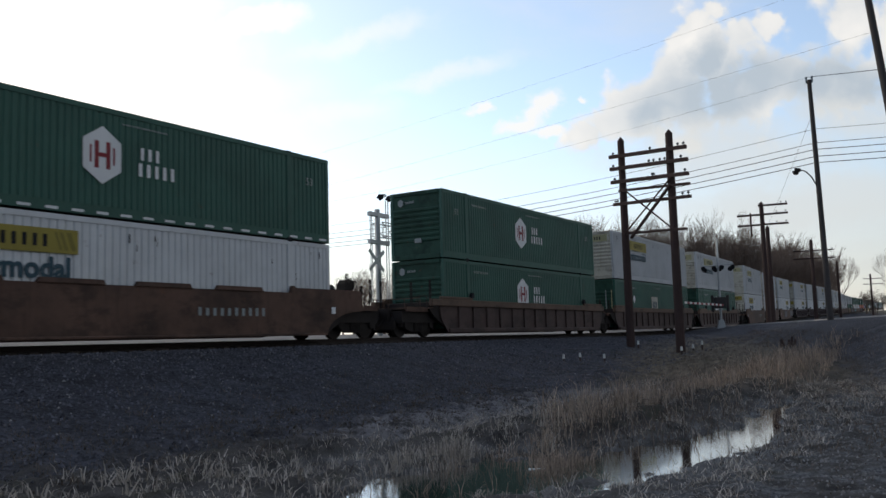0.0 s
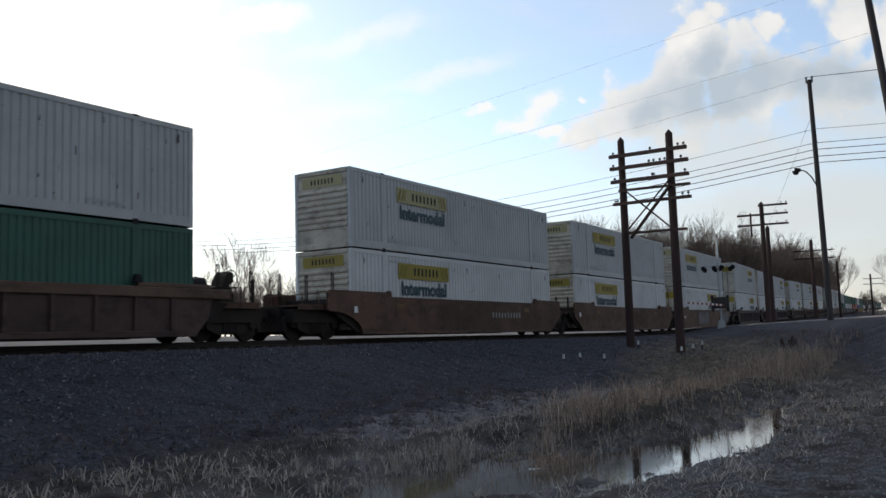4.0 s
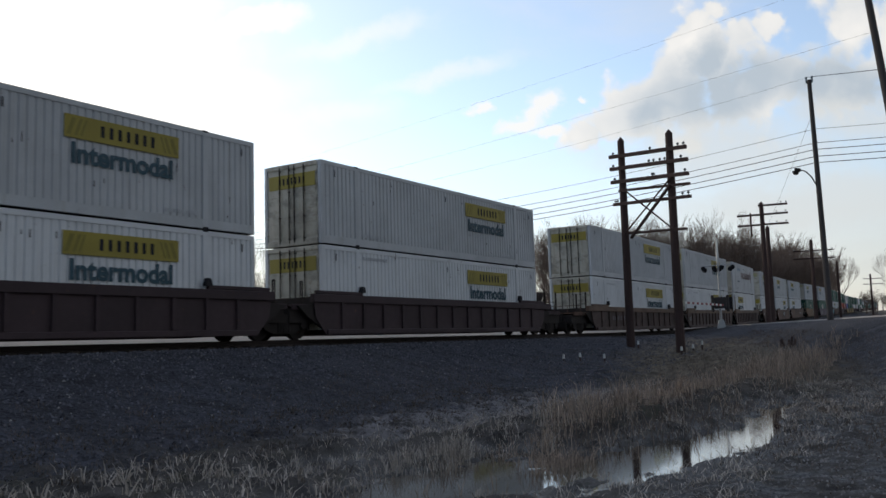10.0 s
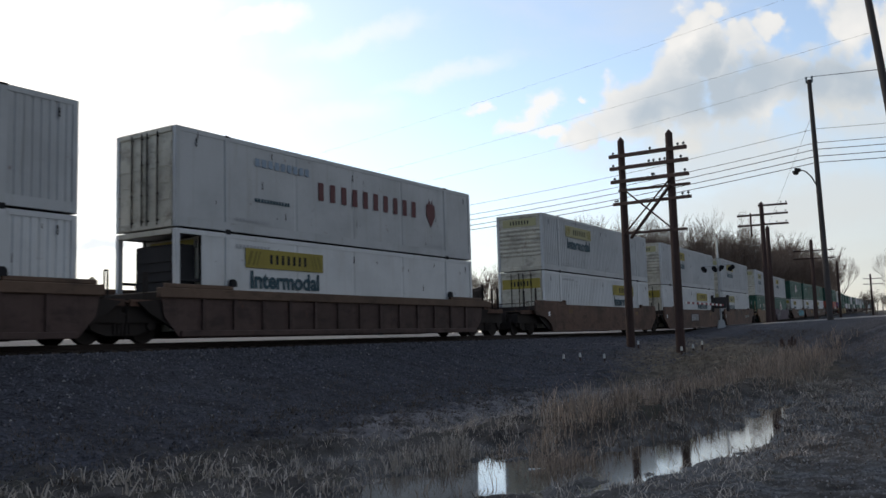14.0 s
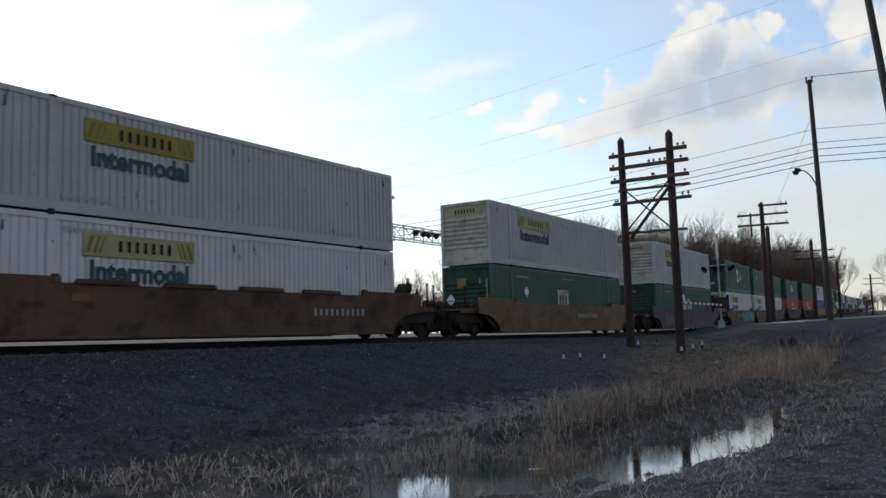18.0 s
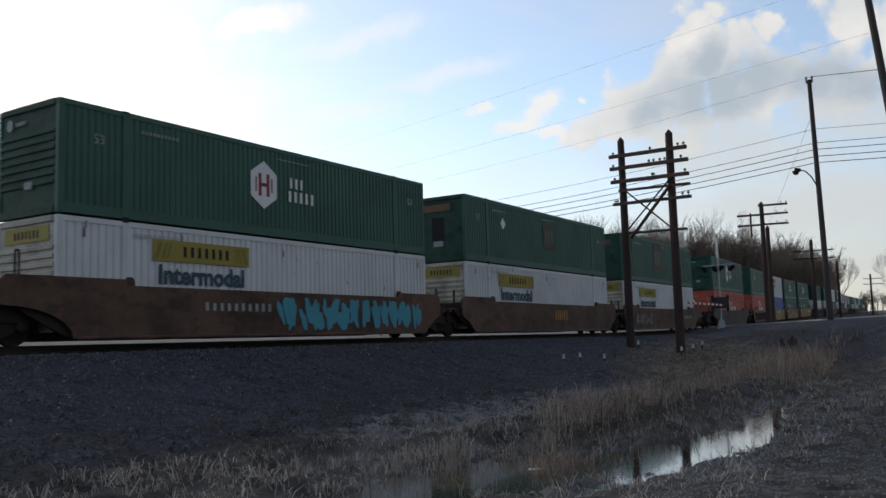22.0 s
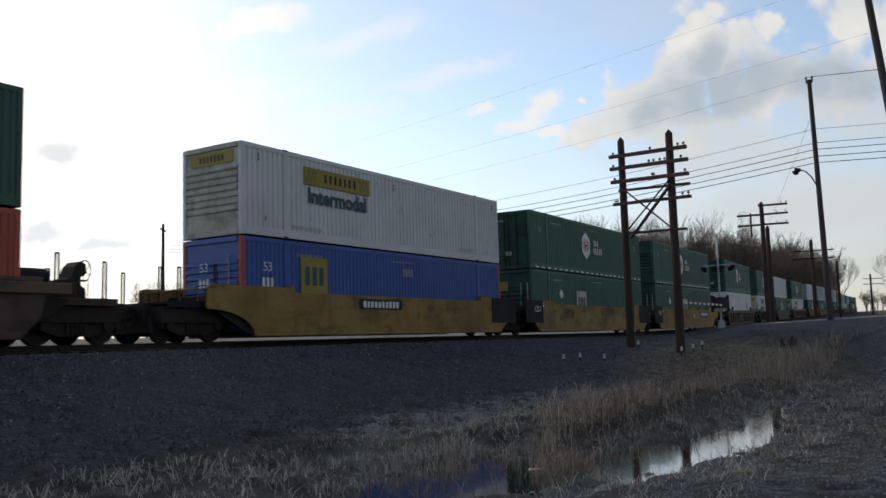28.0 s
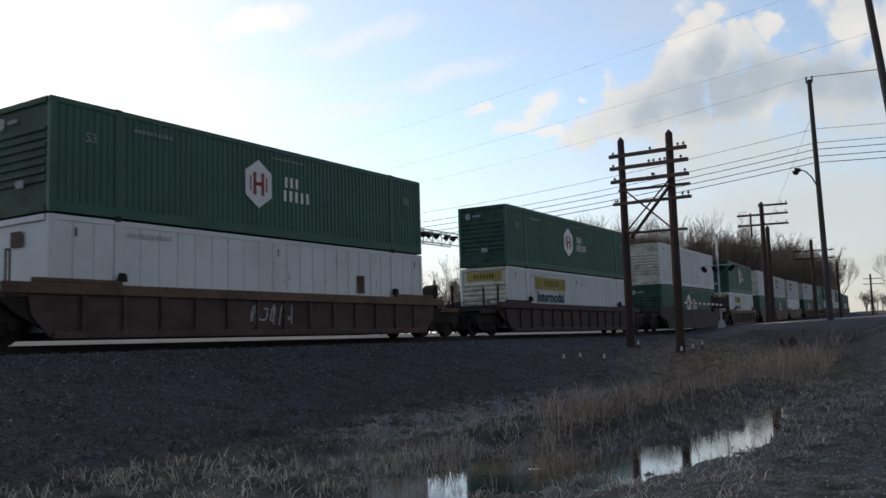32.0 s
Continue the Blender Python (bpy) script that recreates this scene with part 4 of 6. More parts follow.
def hose(bm):
    """Slack air hose that hangs between two couplers."""
    for i in range(12):
        a, b = i / 12 * math.pi, (i + 1) / 12 * math.pi
        rod(bm, (-0.42 + 0.84 * i / 12, 0, -0.34 * math.sin(a)), (-0.42 + 0.84 * (i + 1) / 12, 0, -0.34 * math.sin(b)), 0.028, n=6)


def grab_iron(bm, w, h):
    """Bent bar held off a plate."""
    rod(bm, (-w / 2, -0.07, 0), (-w / 2, -0.07, h), 0.016, n=5)
    rod(bm, (w / 2, -0.07, 0), (w / 2, -0.07, h), 0.016, n=5)
    rod(bm, (-w / 2, -0.07, h), (w / 2, -0.07, h), 0.016, n=5)


def web(bm):
    out = [(-HALF + 0.4, 0.16), (HALF - 0.4, 0.16), (HALF + 0.1, 0.7), (HALF + 0.2, 1.25), (-HALF - 0.2, 1.25), (-HALF - 0.1, 0.7)]
    slab(bm, out, 0.06, 0.1)


def chord_top(bm, back, ahead):
    soft_box(bm, -HALF - back, HALF + ahead, -0.02, 0.16, 1.22, 1.50, 0.02)
    for s in (-1, 1):
        a, b = sorted((s * 6.05, s * (HALF + 0.1)))
        soft_box(bm, a, b, 0.0, 0.14, 1.50, 1.62, 0.02)


def chord_low(bm):
    soft_box(bm, -HALF + 0.45, HALF - 0.45, -0.01, 0.16, 0.14, 0.32, 0.02)


def stiffener(bm):
    slab(bm, [(-0.06, 0.34), (0.06, 0.34), (0.05, 1.23), (-0.05, 1.23)], -0.01, 0.07)


def guide(bm):
    slab(bm, [(-0.12, 0), (0.12, 0), (0.1, 0.16), (0.03, 0.22), (-0.06, 0.22)], -0.04, 0.1)


def bulkhead(bm):
    """Cross wall that closes the well, at x = 0 and going +x."""
    soft_box(bm, -0.15, 0.12, -1.4, 1.4, 0.85, 1.42, 0.03)
    box(bm, -0.85, -0.72, -1.4, 1.4, 0.15, 1.4)


def draft_sill(bm, reach):
    box(bm, 0.0, reach, -0.42, 0.42, 0.72, 1.12)
    box(bm, -0.8, reach - 0.12, -1.15, 1.15, 0.55, 1.0)
    box(bm, reach - 0.5, reach + 0.05, -0.6, 0.6, 0.45, 1.1)


def deck_plate(bm, reach):
    box(bm, 0.1, reach * 0.9, -1.30, 1.30, 1.08, 1.14)
    for y in (-1.28, 1.22):
        box(bm, 0.1, reach * 0.9, y, y + 0.06, 0.98, 1.16)


def gusset(bm):
    slab(bm, [(-0.95, 0.2), (-0.6, 0.2), (0.5, 0.78), (0.9, 1.1), (-0.15, 1.2), (-0.95, 1.0)], -0.05, 0.05)


def cross_beam(bm):
    box(bm, -0.1, 0.1, -1.4, 1.4, 0.24, 0.32)


def coupler(bm):
    box(bm, 0.0, 0.55, -0.2, 0.2, 0.72, 1.02)
    soft_box(bm, 0.42, 0.8, -0.3, 0.3, 0.62, 1.10, 0.05)
    for i in range(10):
        a, b = i / 10 * math.pi, (i + 1) / 10 * math.pi
        rod(bm, (0.05 + 0.7 * i / 10, 0.35, 0.75 - 0.3 * math.sin(a)), (0.05 + 0.7 * (i + 1) / 10, 0.35, 0.75 - 0.3 * math.sin(b)), 0.025, n=5)


def hand_post(bm, h):
    rod(bm, (0, 0, 0), (0, 0, h), 0.026, n=6)
    rod(bm, (0.10, 0, 0), (0.10, 0, h), 0.026, n=6)
    rod(bm, (0, 0, h), (0.10, 0, h), 0.026, n=6)


def step_rail(bm):
    rod(bm, (0, -1.15, 0.42), (0, 1.15, 0.42), 0.02, n=6)
    for y in (-1.15, -0.4, 0.4, 1.15):
        rod(bm, (0, y, 0), (0, y, 0.42), 0.018, n=6)


def brake_wheel(bm):
    n = 18
    for i in range(n):
        a, b = 2 * math.pi * i / n, 2 * math.pi * (i + 1) / n
        rod(bm, (0, 0.28 * math.cos(a), 0.28 * math.sin(a)), (0, 0.28 * math.cos(b), 0.28 * math.sin(b)), 0.018, n=5)
    for i in range(5):
        a = 2 * math.pi * i / 5
        rod(bm, (0.05, 0, 0), (0, 0.28 * math.cos(a), 0.28 * math.sin(a)), 0.014, n=5)


def brake_stand(bm):
    """Stepped housing of the hand brake."""
    slab(bm, [(-0.55, 0), (0.30, 0), (0.30, 0.32), (0.16, 0.42), (0.14, 0.62), (0.30, 0.72), (0.30, 0.98), (0.12, 1.04), (-0.02, 0.9), (-0.14, 0.6), (-0.5, 0.52), (-0.55, 0.3)], -0.35, 0.2)
    box(bm, -1.7, -0.5, -0.45, 0.4, 0.0, 0.30)


def air_tank(bm):
    """Round reservoir lying on two saddles."""
    n = 16
    for x0, x1, r0, r1 in ((-0.5, -0.42, 0.10, 0.2), (-0.42, 0.42, 0.21, 0.21), (0.42, 0.5, 0.2, 0.10)):
        rod(bm, (x0, 0, 0), (x1, 0, 0), r0, r1, n)
    for x in (-0.3, 0.3):
        box(bm, x - 0.05, x + 0.05, -0.18, 0.18, -0.34, -0.12)


def bogie_frame(bm):
    for s in (-1, 1):
        y0, y1 = (s * 0.98 - 0.07, s * 0.98 + 0.07)
        slab(bm, [(-1.15, 0.40), (-0.95, 0.36), (-0.45, 0.20), (0.45, 0.20), (0.95, 0.36), (1.15, 0.40), (1.15, 0.58), (0.55, 0.74), (-0.55, 0.74), (-1.15, 0.58)], y0, y1)
        for x in (-0.88, 0.88):
            rod(bm, (x, s * 0.9, 0.46), (x, s * 1.14, 0.46), 0.13, n=12)
        for i in range(5):
            rod(bm, (-0.24 + 0.12 * i, s * 1.06, 0.24), (-0.24 + 0.12 * i, s * 1.06, 0.6), 0.05, n=8)
    soft_box(bm, -0.25, 0.25, -1.1, 1.1, 0.5, 0.82, 0.03)
    for x in (-0.42, 0.42):
        box(bm, x - 0.09, x + 0.09, -0.85, 0.85, 0.26, 0.5)
    box(bm, -1.25, 1.25, -0.12, 0.12, 0.42, 0.78)
    box(bm, -0.5, 0.5, -0.62, 0.62, 0.3, 0.72)
    for x in (-1.42, 1.3):
        box(bm, x, x + 0.12, -0.9, 0.9, 0.28, 0.62)
    rod(bm, (-1.3, -0.5, 0.3), (1.3, -0.5, 0.36), 0.04, n=6)
    rod(bm, (-1.3, 0.5, 0.3), (1.3, 0.5, 0.36), 0.04, n=6)


def wheel(bm):
    lathe(bm, [(0.10, -0.09), (0.16, -0.06), (0.40, -0.05), (0.46, -0.06), (0.46, 0.03), (0.487, 0.035), (0.487, 0.065), (0.40, 0.06), (0.16, 0.05), (0.10, 0.09)], 28)


def axle(bm):
    rod(bm, (0, -0.8, 0), (0, 0.8, 0), 0.085, n=10)


def scrawl(bm, w, h, seed, big=True):
    """Sprayed letters: rounded strokes that lean and overlap."""
    rng = random.Random(seed)
    n = 15 if big else 9
    for i in range(n):
        x = -w / 2 + w * (i + 0.5) / n
        for k in range(3 if big else 1):
            a, b = rng.uniform(-0.5, 0.5), rng.uniform(0.10, 0.19) if big else rng.uniform(0.03, 0.05)
            ln = h * rng.uniform(0.3, 0.5)
            cx, cz = x + rng.uniform(-0.2, 0.2), rng.uniform(-0.25, 0.25) * h
            pts = []
            for j in range(10):
                t = 2 * math.pi * j / 10
                px, pz = b * math.cos(t) * (1 + 0.3 * math.sin(3 * t + i)), ln * math.sin(t)
                pts.append((cx + px * math.cos(a) - pz * math.sin(a), max(-h / 2, min(h / 2, cz + px * math.sin(a) + pz * math.cos(a)))))
            slab(bm, pts, -0.004 - 0.0007 * (i * 3 + k) % 0.005, 0.0)


def sprayed(bm, w, h, seed, letters=5):
    """Looping handwriting sprayed in one wide line."""
    r = random.Random(seed)
    for k in range(letters):
        cx = -w / 2 + w * (k + 0.5) / letters
        rx, rz = w / letters * r.uniform(0.2, 0.6), h * r.uniform(0.25, 0.5)
        a0, turns, lean = r.uniform(0, 6.28), r.uniform(0.35, 1.1), r.uniform(0.0, 0.5)
        n = 14
        pts = []
        for i in range(n + 1):
            a = a0 + 6.283 * turns * i / n
            z = rz * math.sin(a)
            pts.append((cx + rx * math.cos(a) * (1 - 0.3 * i / n) + lean * z, z + 0.06 * h * math.sin(3 * a)))
        if k % 2 == 0:
            pts += [(cx + rx * 0.5, h * 0.45), (cx + rx * 0.3, -h * 0.45)]
        t = h * 0.034
        for (x0, z0), (x1, z1) in zip(pts, pts[1:]):
            d = Vector((x1 - x0, z1 - z0)).normalized()
            nx, nz = -d.y * t, d.x * t
            slab(bm, [(x0 + nx, z0 + nz), (x0 - nx, z0 - nz), (x1 - nx, z1 - nz), (x1 + nx, z1 + nz)], -0.003 - 0.0002 * k, 0.0)


CARS = {"brown": (M_BROWN, "brown"), "tan": (M_TAN, "tan-brown"), "maroon": (M_MAROON, "dark maroon"), "dusk": (M_DUSK, "dull purple-brown"), "yellow": (M_CARYEL, "yellow")}


def well_car(style, colour, first, last, extras=()):
    """One unit of a double-stack well car. first, last: a coupler end (True), or an articulated joint (False)."""
    mat, word = CARS[colour]
    c = thing("well_car", f"{word} {'ribbed' if style == 'rib' else 'smooth-sided'} steel well car carrying stacked containers", "railcar", "well cars of the train")
    outer = 1.50
    for face, turn in ((-1, 0), (1, 180)):
        y = face * outer
        if style == "rib":
            place("side_web", mesh_of("side_web", web, M_WEB if colour == "brown" else mat), c, 0, y, 0, turn)
            place("top_chord", mesh_of("top_chord", chord_top, M_MAROON if colour == "maroon" else M_CHORD, *((0.85 if first else 0.3, 0.85 if last else 0.3)[::-face])), c, 0, y, 0, turn)
            place("bottom_chord", mesh_of("bottom_chord", chord_low, M_WEB if colour == "brown" else mat), c, 0, y, 0, turn)
            if face < 0:
                for i in range(13):
                    place("stiffener", mesh_of("stiffener", stiffener, M_WEB if colour == "brown" else mat), c, -7.2 + 1.2 * i, y, 0, turn)
        else:
            place("side_plate", mesh_of("side_plate", side_smooth, mat, 0.16, *((1.15 if first else 0.35, 1.15 if last else 0.35)[::-face])), c, 0, y, 0, turn)
            if face < 0 and any(e[0] == "lips" for e in extras):
                for x in (-4.6, -1.9, 0.9, 3.7):
                    place("side_lip", mesh_of("side_lip", lip, mat, 1.75), c, x, y, 1.5, turn)
            place("bottom_flange", mesh_of("bottom_flange", flange, mat), c, 0, y, 0, turn)
        for x in (-6.05, 6.05):
            place("corner_guide", mesh_of("corner_guide", guide, M_BLACK if style == "rib" else mat), c, x, y + face * -0.02, 1.5 if style != "rib" else 1.6, turn)
        if colour == "yellow":
            for x, on, w in ((-HALF + 0.15, not first, 1.9), (HALF - 0.45, not last, 2.2)):
                if on:
                    place("end_plate", mesh_of("end_plate", panel, M_BLACK, w, 1.1, 0.02), c, x, y - face * -0.012, 1.11, turn, "black painted end plate")
                    if face < 0:
                        out = 0.25 if x < 0 else -0.1
                        place("patch", mesh_of("patch", panel, M_CARYEL, 0.42, 0.24, 0.004), c, x + out + 0.35, y - 0.024, 1.36, 0, "yellow patch")
                        for dx in (0.02, 0.72):
                            place("patch", mesh_of("patch", panel, M_LETTER, 0.1, 0.26, 0.004), c, x + out + dx, y - 0.024, 1.42, 0, "white mark")
    for k, (sx, turn, joint) in enumerate(((-1, 180, not first), (1, 0, not last))):
        em, reach = M_BLACK if colour == "yellow" else mat, 1.2 if joint else 2.6
        place("bulkhead", mesh_of("bulkhead", bulkhead, M_IRON), c, sx * HALF, 0, 0, turn)
        place("draft_sill", mesh_of("draft_sill", draft_sill, M_IRON, reach), c, sx * HALF, 0, 0, turn)
        place("deck_plate", mesh_of("deck_plate", deck_plate, em, reach), c, sx * HALF, 0, 0, turn)
        for y in (-1.33, 1.33):
            place("gusset", mesh_of("gusset", gusset, M_IRON), c, sx * HALF, y, 0, turn)
        if not joint or sx > 0:
            bx = sx * (9.6 if joint else 9.72)
            b = place("bogie", mesh_of("bogie", bogie_frame, M_IRON), c, bx, 0, 0, 0, "dark iron bogie")
            for x in (-0.88, 0.88):
                place("axle", mesh_of("axle", axle, M_IRON), b, x, 0, 0.46)
                for y, t in ((-0.755, 180), (0.755, 0)):
                    place("wheel", mesh_of("wheel", wheel, M_IRON), b, x, y, 0.46, t + 180)
        if not joint:
            place("coupler", mesh_of("coupler", coupler, M_IRON), c, sx * (HALF + 2.55), 0, 0, turn)
            place("step_rail", mesh_of("step_rail", step_rail, mat), c, sx * (HALF + 1.2), 0, 1.12, turn)
            for y, h in ((-1.25, 1.15), (1.2, 1.25)):
                place("hand_post", mesh_of("hand_post", hand_post, M_IRON, h), c, sx * (HALF + 0.55), y, 1.1, turn)
                place("hand_post", mesh_of("hand_post", hand_post, M_IRON, 1.0), c, sx * (HALF + 1.9), y, 1.1, turn)
                place("grab_iron", mesh_of("grab_iron", grab_iron, M_IRON, 0.42, 0.5), c, sx * (HALF + 1.25), y, 1.1, 90)
            if sx > 0:
                for y in (-0.3, 0.3):
                    place("air_hose", mesh_of("air_hose", hose, M_BLACK), c, HALF + 3.2, y, 0.72)
                st = place("brake_stand", mesh_of("brake_stand", brake_stand, M_IRON), c, HALF + 1.6, -0.2, 1.12, 0, "steel brake stand")
                place("brake_wheel", mesh_of("brake_wheel", brake_wheel, M_IRON), st, 0.42, -0.1, 0.82)
                place("air_tank", mesh_of("air_tank", air_tank, M_BLACK), st, -1.1, -0.05, 0.62, 0, "black air reservoir")
        else:
            place("hand_post", mesh_of("hand_post", hand_post, M_IRON, 0.8), c, sx * (HALF + 0.5), -1.2, 1.1, turn)
            place("hand_post", mesh_of("hand_post", hand_post, M_IRON, 0.8), c, sx * (HALF + 0.5), 1.1, 1.1, turn)
    for i in range(9):
        place("cross_beam", mesh_of("cross_beam", cross_beam, M_IRON), c, -7.6 + 1.9 * i, 0, 0)
    near = -outer - 0.014 if style != "rib" else -outer + 0.058
    for what, x, z in extras:
        if what == "stencil":
            place("marking", mesh_of("marking", bars, M_GREYPAINT if style == "rib" else M_DIM, 10, 2.8, 0.24, 21, 0.42), c, x, near, z)
        elif what == "plate":
            pl = place("dark_panel", mesh_of("dark_panel", panel, M_BLACK, 2.6, 0.36, 0.006), c, x, near, z, 0, "black panel with white bars")
            place("marking", mesh_of("marking", bars, M_LETTER, 10, 2.2, 0.24, 21), pl, 0, -0.007, 0)
        elif what == "mark":
            place("dark_panel", mesh_of("dark_panel", panel, M_MAROON, 2.7, 0.62, 0.004), c, x - 0.3, near + 0.002, z, 0, "dark repainted field")
            barred(c, x - 0.3, near - 0.004, z, M_FAINT, 6, 2.2, 0.48, 0.5)
        elif what == "dimmark":
            barred(c, x, near, z, M_GREYPAINT, 3, 1.5, 0.5, 0.6)
        elif what == "goldmark":
            barred(c, x, near, z, M_GOLD, 6, 1.6, 0.5, 0.5)
        elif what == "darkmark":
            barred(c, x, near, z, M_BROWN, 6, 1.5, 0.5, 0.5)
        elif what == "cyan":
            place("graffiti", mesh_of("graffiti", scrawl, M_CYAN, 8.0, 1.05, 5), c, x, near, z, 0, "cyan sprayed graffiti")
        elif what == "grey":
            place("graffiti", mesh_of("graffiti", scrawl, M_GREYPAINT, 3.4, 0.95, 8), c, x, near, z, 0, "faded grey sprayed graffiti")
        elif what == "scribble":
            place("graffiti", mesh_of("graffiti", sprayed, M_FAINT, 2.0, 0.7, 11), c, x, near, z, 0, "pale scribbled graffiti")
        elif what == "tag":
            place("graffiti", mesh_of("graffiti", sprayed, M_DIM, 3.3, 0.8, 11, 7), c, x, near, z, 0, "pale scribbled graffiti")
        elif what == "darkscribble":
            place("graffiti", mesh_of("graffiti", sprayed, M_BROWN, 2.2, 0.5, 23, 7), c, x, near, z, 0, "dark sprayed graffiti")
        elif what == "load":
            place("lettering", letters("125T", 0.38, M_DIM if style == "rib" else M_LETTER), c, x, near - 0.03, z)
        elif what == "yellowpatch":
            place("patch", mesh_of("patch", panel, M_OCHRE, 0.5, 0.2, 0.004), c, x, near, z)
        elif what == "whitepatch":
            place("patch", mesh_of("patch", panel, M_LETTER, 0.2, 0.22, 0.004), c, x, near, z)
    return c


SPEED = 17.057
TRAIN = []     # (thing, x at the start, height on the unit)


def unit(x, up, low, style, colour, ends, extras=()):
    """One loaded unit, its loads beginning at x when the clip starts. up, low: kind, and 'D' when the doors lead."""
    first, last = ends
    TRAIN.append((well_car(style, colour, first, last, extras), x, 0.0))
    for spec, z, hi in ((low, 0.31, False), (up, 0.31 + HGT + 0.05, True)):
        kind, *flags = spec.split("/")
        TRAIN.append((container(kind, "D" in flags, hi, "F" in flags, x < 640, "L" in flags, "W" in flags, "B" in flags), x, z))


ON, OFF = True, False      # a coupler, or a joint
TP = (("whitepatch", -8.1, 1.0), ("yellowpatch", -5.4, 1.15), ("yellowpatch", 5.0, 1.15))
unit(6.89, "dash", "jb", "smooth", "brown", (OFF, ON), (("lips", 0, 0),) + (("stencil", 3.4, 0.86), ("whitepatch", 8.0, 0.95)))
unit(30.26, "green", "green", "rib", "brown", (ON, OFF), (("yellowpatch", -7.8, 1.32),))
unit(49.61, "jb", "emp", "rib", "brown", (OFF, OFF))
unit(69.12, "jb/F", "green", "rib", "brown", (OFF, ON))
unit(92.43, "jb/F", "jb", "smooth", "brown", (ON, OFF), (("stencil", 3.0, 0.9),) + TP)
unit(111.87, "jb", "jb", "smooth", "brown", (OFF, OFF), (("darkmark", 1.5, 0.9),) + TP)
unit(131.30, "jb", "jb/D", "smooth", "brown", (OFF, ON), (("grey", -1.2, 0.85), ("grey", 6.8, 0.85), ("yellowpatch", -4.0, 1.1), ("whitepatch", -7.2, 0.95)))
unit(154.50, "jb/D", "jb/D", "rib", "maroon", (ON, OFF))
unit(173.90, "jb/D", "jb/D", "rib", "maroon", (OFF, OFF))
unit(193.19, "jb/D", "jb/D", "rib", "maroon", (OFF, ON))
unit(216.58, "jb/D", "jb/D", "rib", "brown", (ON, OFF), (("stencil", -4.0, 0.85),))
unit(235.97, "jb/D", "jb/D", "rib", "brown", (OFF, OFF), (("load", -7.8, 0.8), ("dimmark", 2.9, 0.8)))
unit(255.20, "reefer/D", "genset", "rib", "brown", (OFF, ON))
unit(278.55, "jb/F", "jb/D", "smooth", "brown", (ON, OFF), TP)
unit(298.06, "jb", "jb/D", "smooth", "brown", (OFF, OFF), (("mark", 0.1, 0.9),) + TP)
unit(317.65, "jb", "jb/F", "smooth", "brown", (OFF, ON), (("lips", 0, 0),) + (("stencil", 4.6, 0.9),) + TP)
unit(341.30, "jb/F", "emp", "smooth", "tan", (ON, ON), (("stencil", 2.4, 0.95),))
unit(364.64, "jb", "green", "smooth", "dusk", (ON, ON), (("grey", -5.2, 0.8),))
unit(388.02, "green", "jb", "smooth", "brown", (ON, OFF), (("stencil", -2.2, 1.0), ("cyan", 3.4, 0.82)))
unit(407.35, "ghost", "jb", "smooth", "brown", (OFF, OFF), (("goldmark", 1.1, 0.95),))
unit(426.5, "ghost/B", "jb", "smooth", "brown", (OFF, ON), (("tag", -5.0, 0.8), ("stencil", 5.2, 0.95)))
unit(450.14, "green", "orange", "smooth", "maroon", (ON, ON))
unit(473.29, "ghost", "orange", "rib", "brown", (ON, ON), (("dimmark", 2.6, 0.85),))
unit(496.51, "jb/W", "blue", "smooth", "yellow", (ON, OFF), (("plate", -1.3, 1.2), ("yellowpatch", 2.0, 1.1)))
unit(515.91, "dash/D", "emp/L", "smooth", "yellow", (OFF, OFF), (("load", -8.0, 1.2), ("darkmark", -4.2, 1.05), ("darkscribble", 4.9, 1.1), ("darkscribble", 1.4, 1.2)))
unit(535.05, "dash", "emp", "smooth", "yellow", (OFF, ON), (("lips", 0, 0),) + (("load", -8.0, 1.2), ("plate", 4.6, 1.15), ("whitepatch", 1.4, 1.0)))
unit(558.36, "green", "boxy", "rib", "brown", (ON, ON), (("scribble", -0.5, 0.8),))
unit(581.70, "green", "jb", "rib", "maroon", (ON, ON))
unit(605.00, "plain", "dash", "smooth", "maroon", (ON, ON))
unit(628.30, "green", "jb", "rib", "brown", (ON, ON))
unit(651.60, "plain", "green", "smooth", "brown", (ON, OFF))
unit(671.00, "jb", "green", "smooth", "brown", (OFF, OFF))
unit(690.40, "jb", "boxy", "smooth", "brown", (OFF, ON))
unit(713.70, "jb", "green", "rib", "brown", (ON, OFF))
unit(733.10, "green", "green", "rib", "brown", (OFF, OFF))
unit(752.50, "ghost", "jb", "rib", "brown", (OFF, ON))
unit(775.80, "jb", "jb", "smooth", "brown", (ON, OFF))
unit(795.20, "green", "jb", "smooth", "brown", (OFF, OFF))
unit(814.60, "jb", "green", "smooth", "brown", (OFF, ON))
unit(838.00, "green", "green", "smooth", "maroon", (ON, OFF))
unit(857.40, "green", "jb", "smooth", "maroon", (OFF, OFF))
unit(876.80, "ghost", "green", "smooth", "maroon", (OFF, ON))

# ---- poles and wires ----


def timber(bm, base, top, r0, r1, pointed=True):
    base, top = Vector(base), Vector(top)
    d = (top - base).normalized()
    rod(bm, base - d * 0.6, top, r0, r1, 12)
    if pointed:
        rod(bm, top, top + d * 0.16, r1, 0.03, 12)


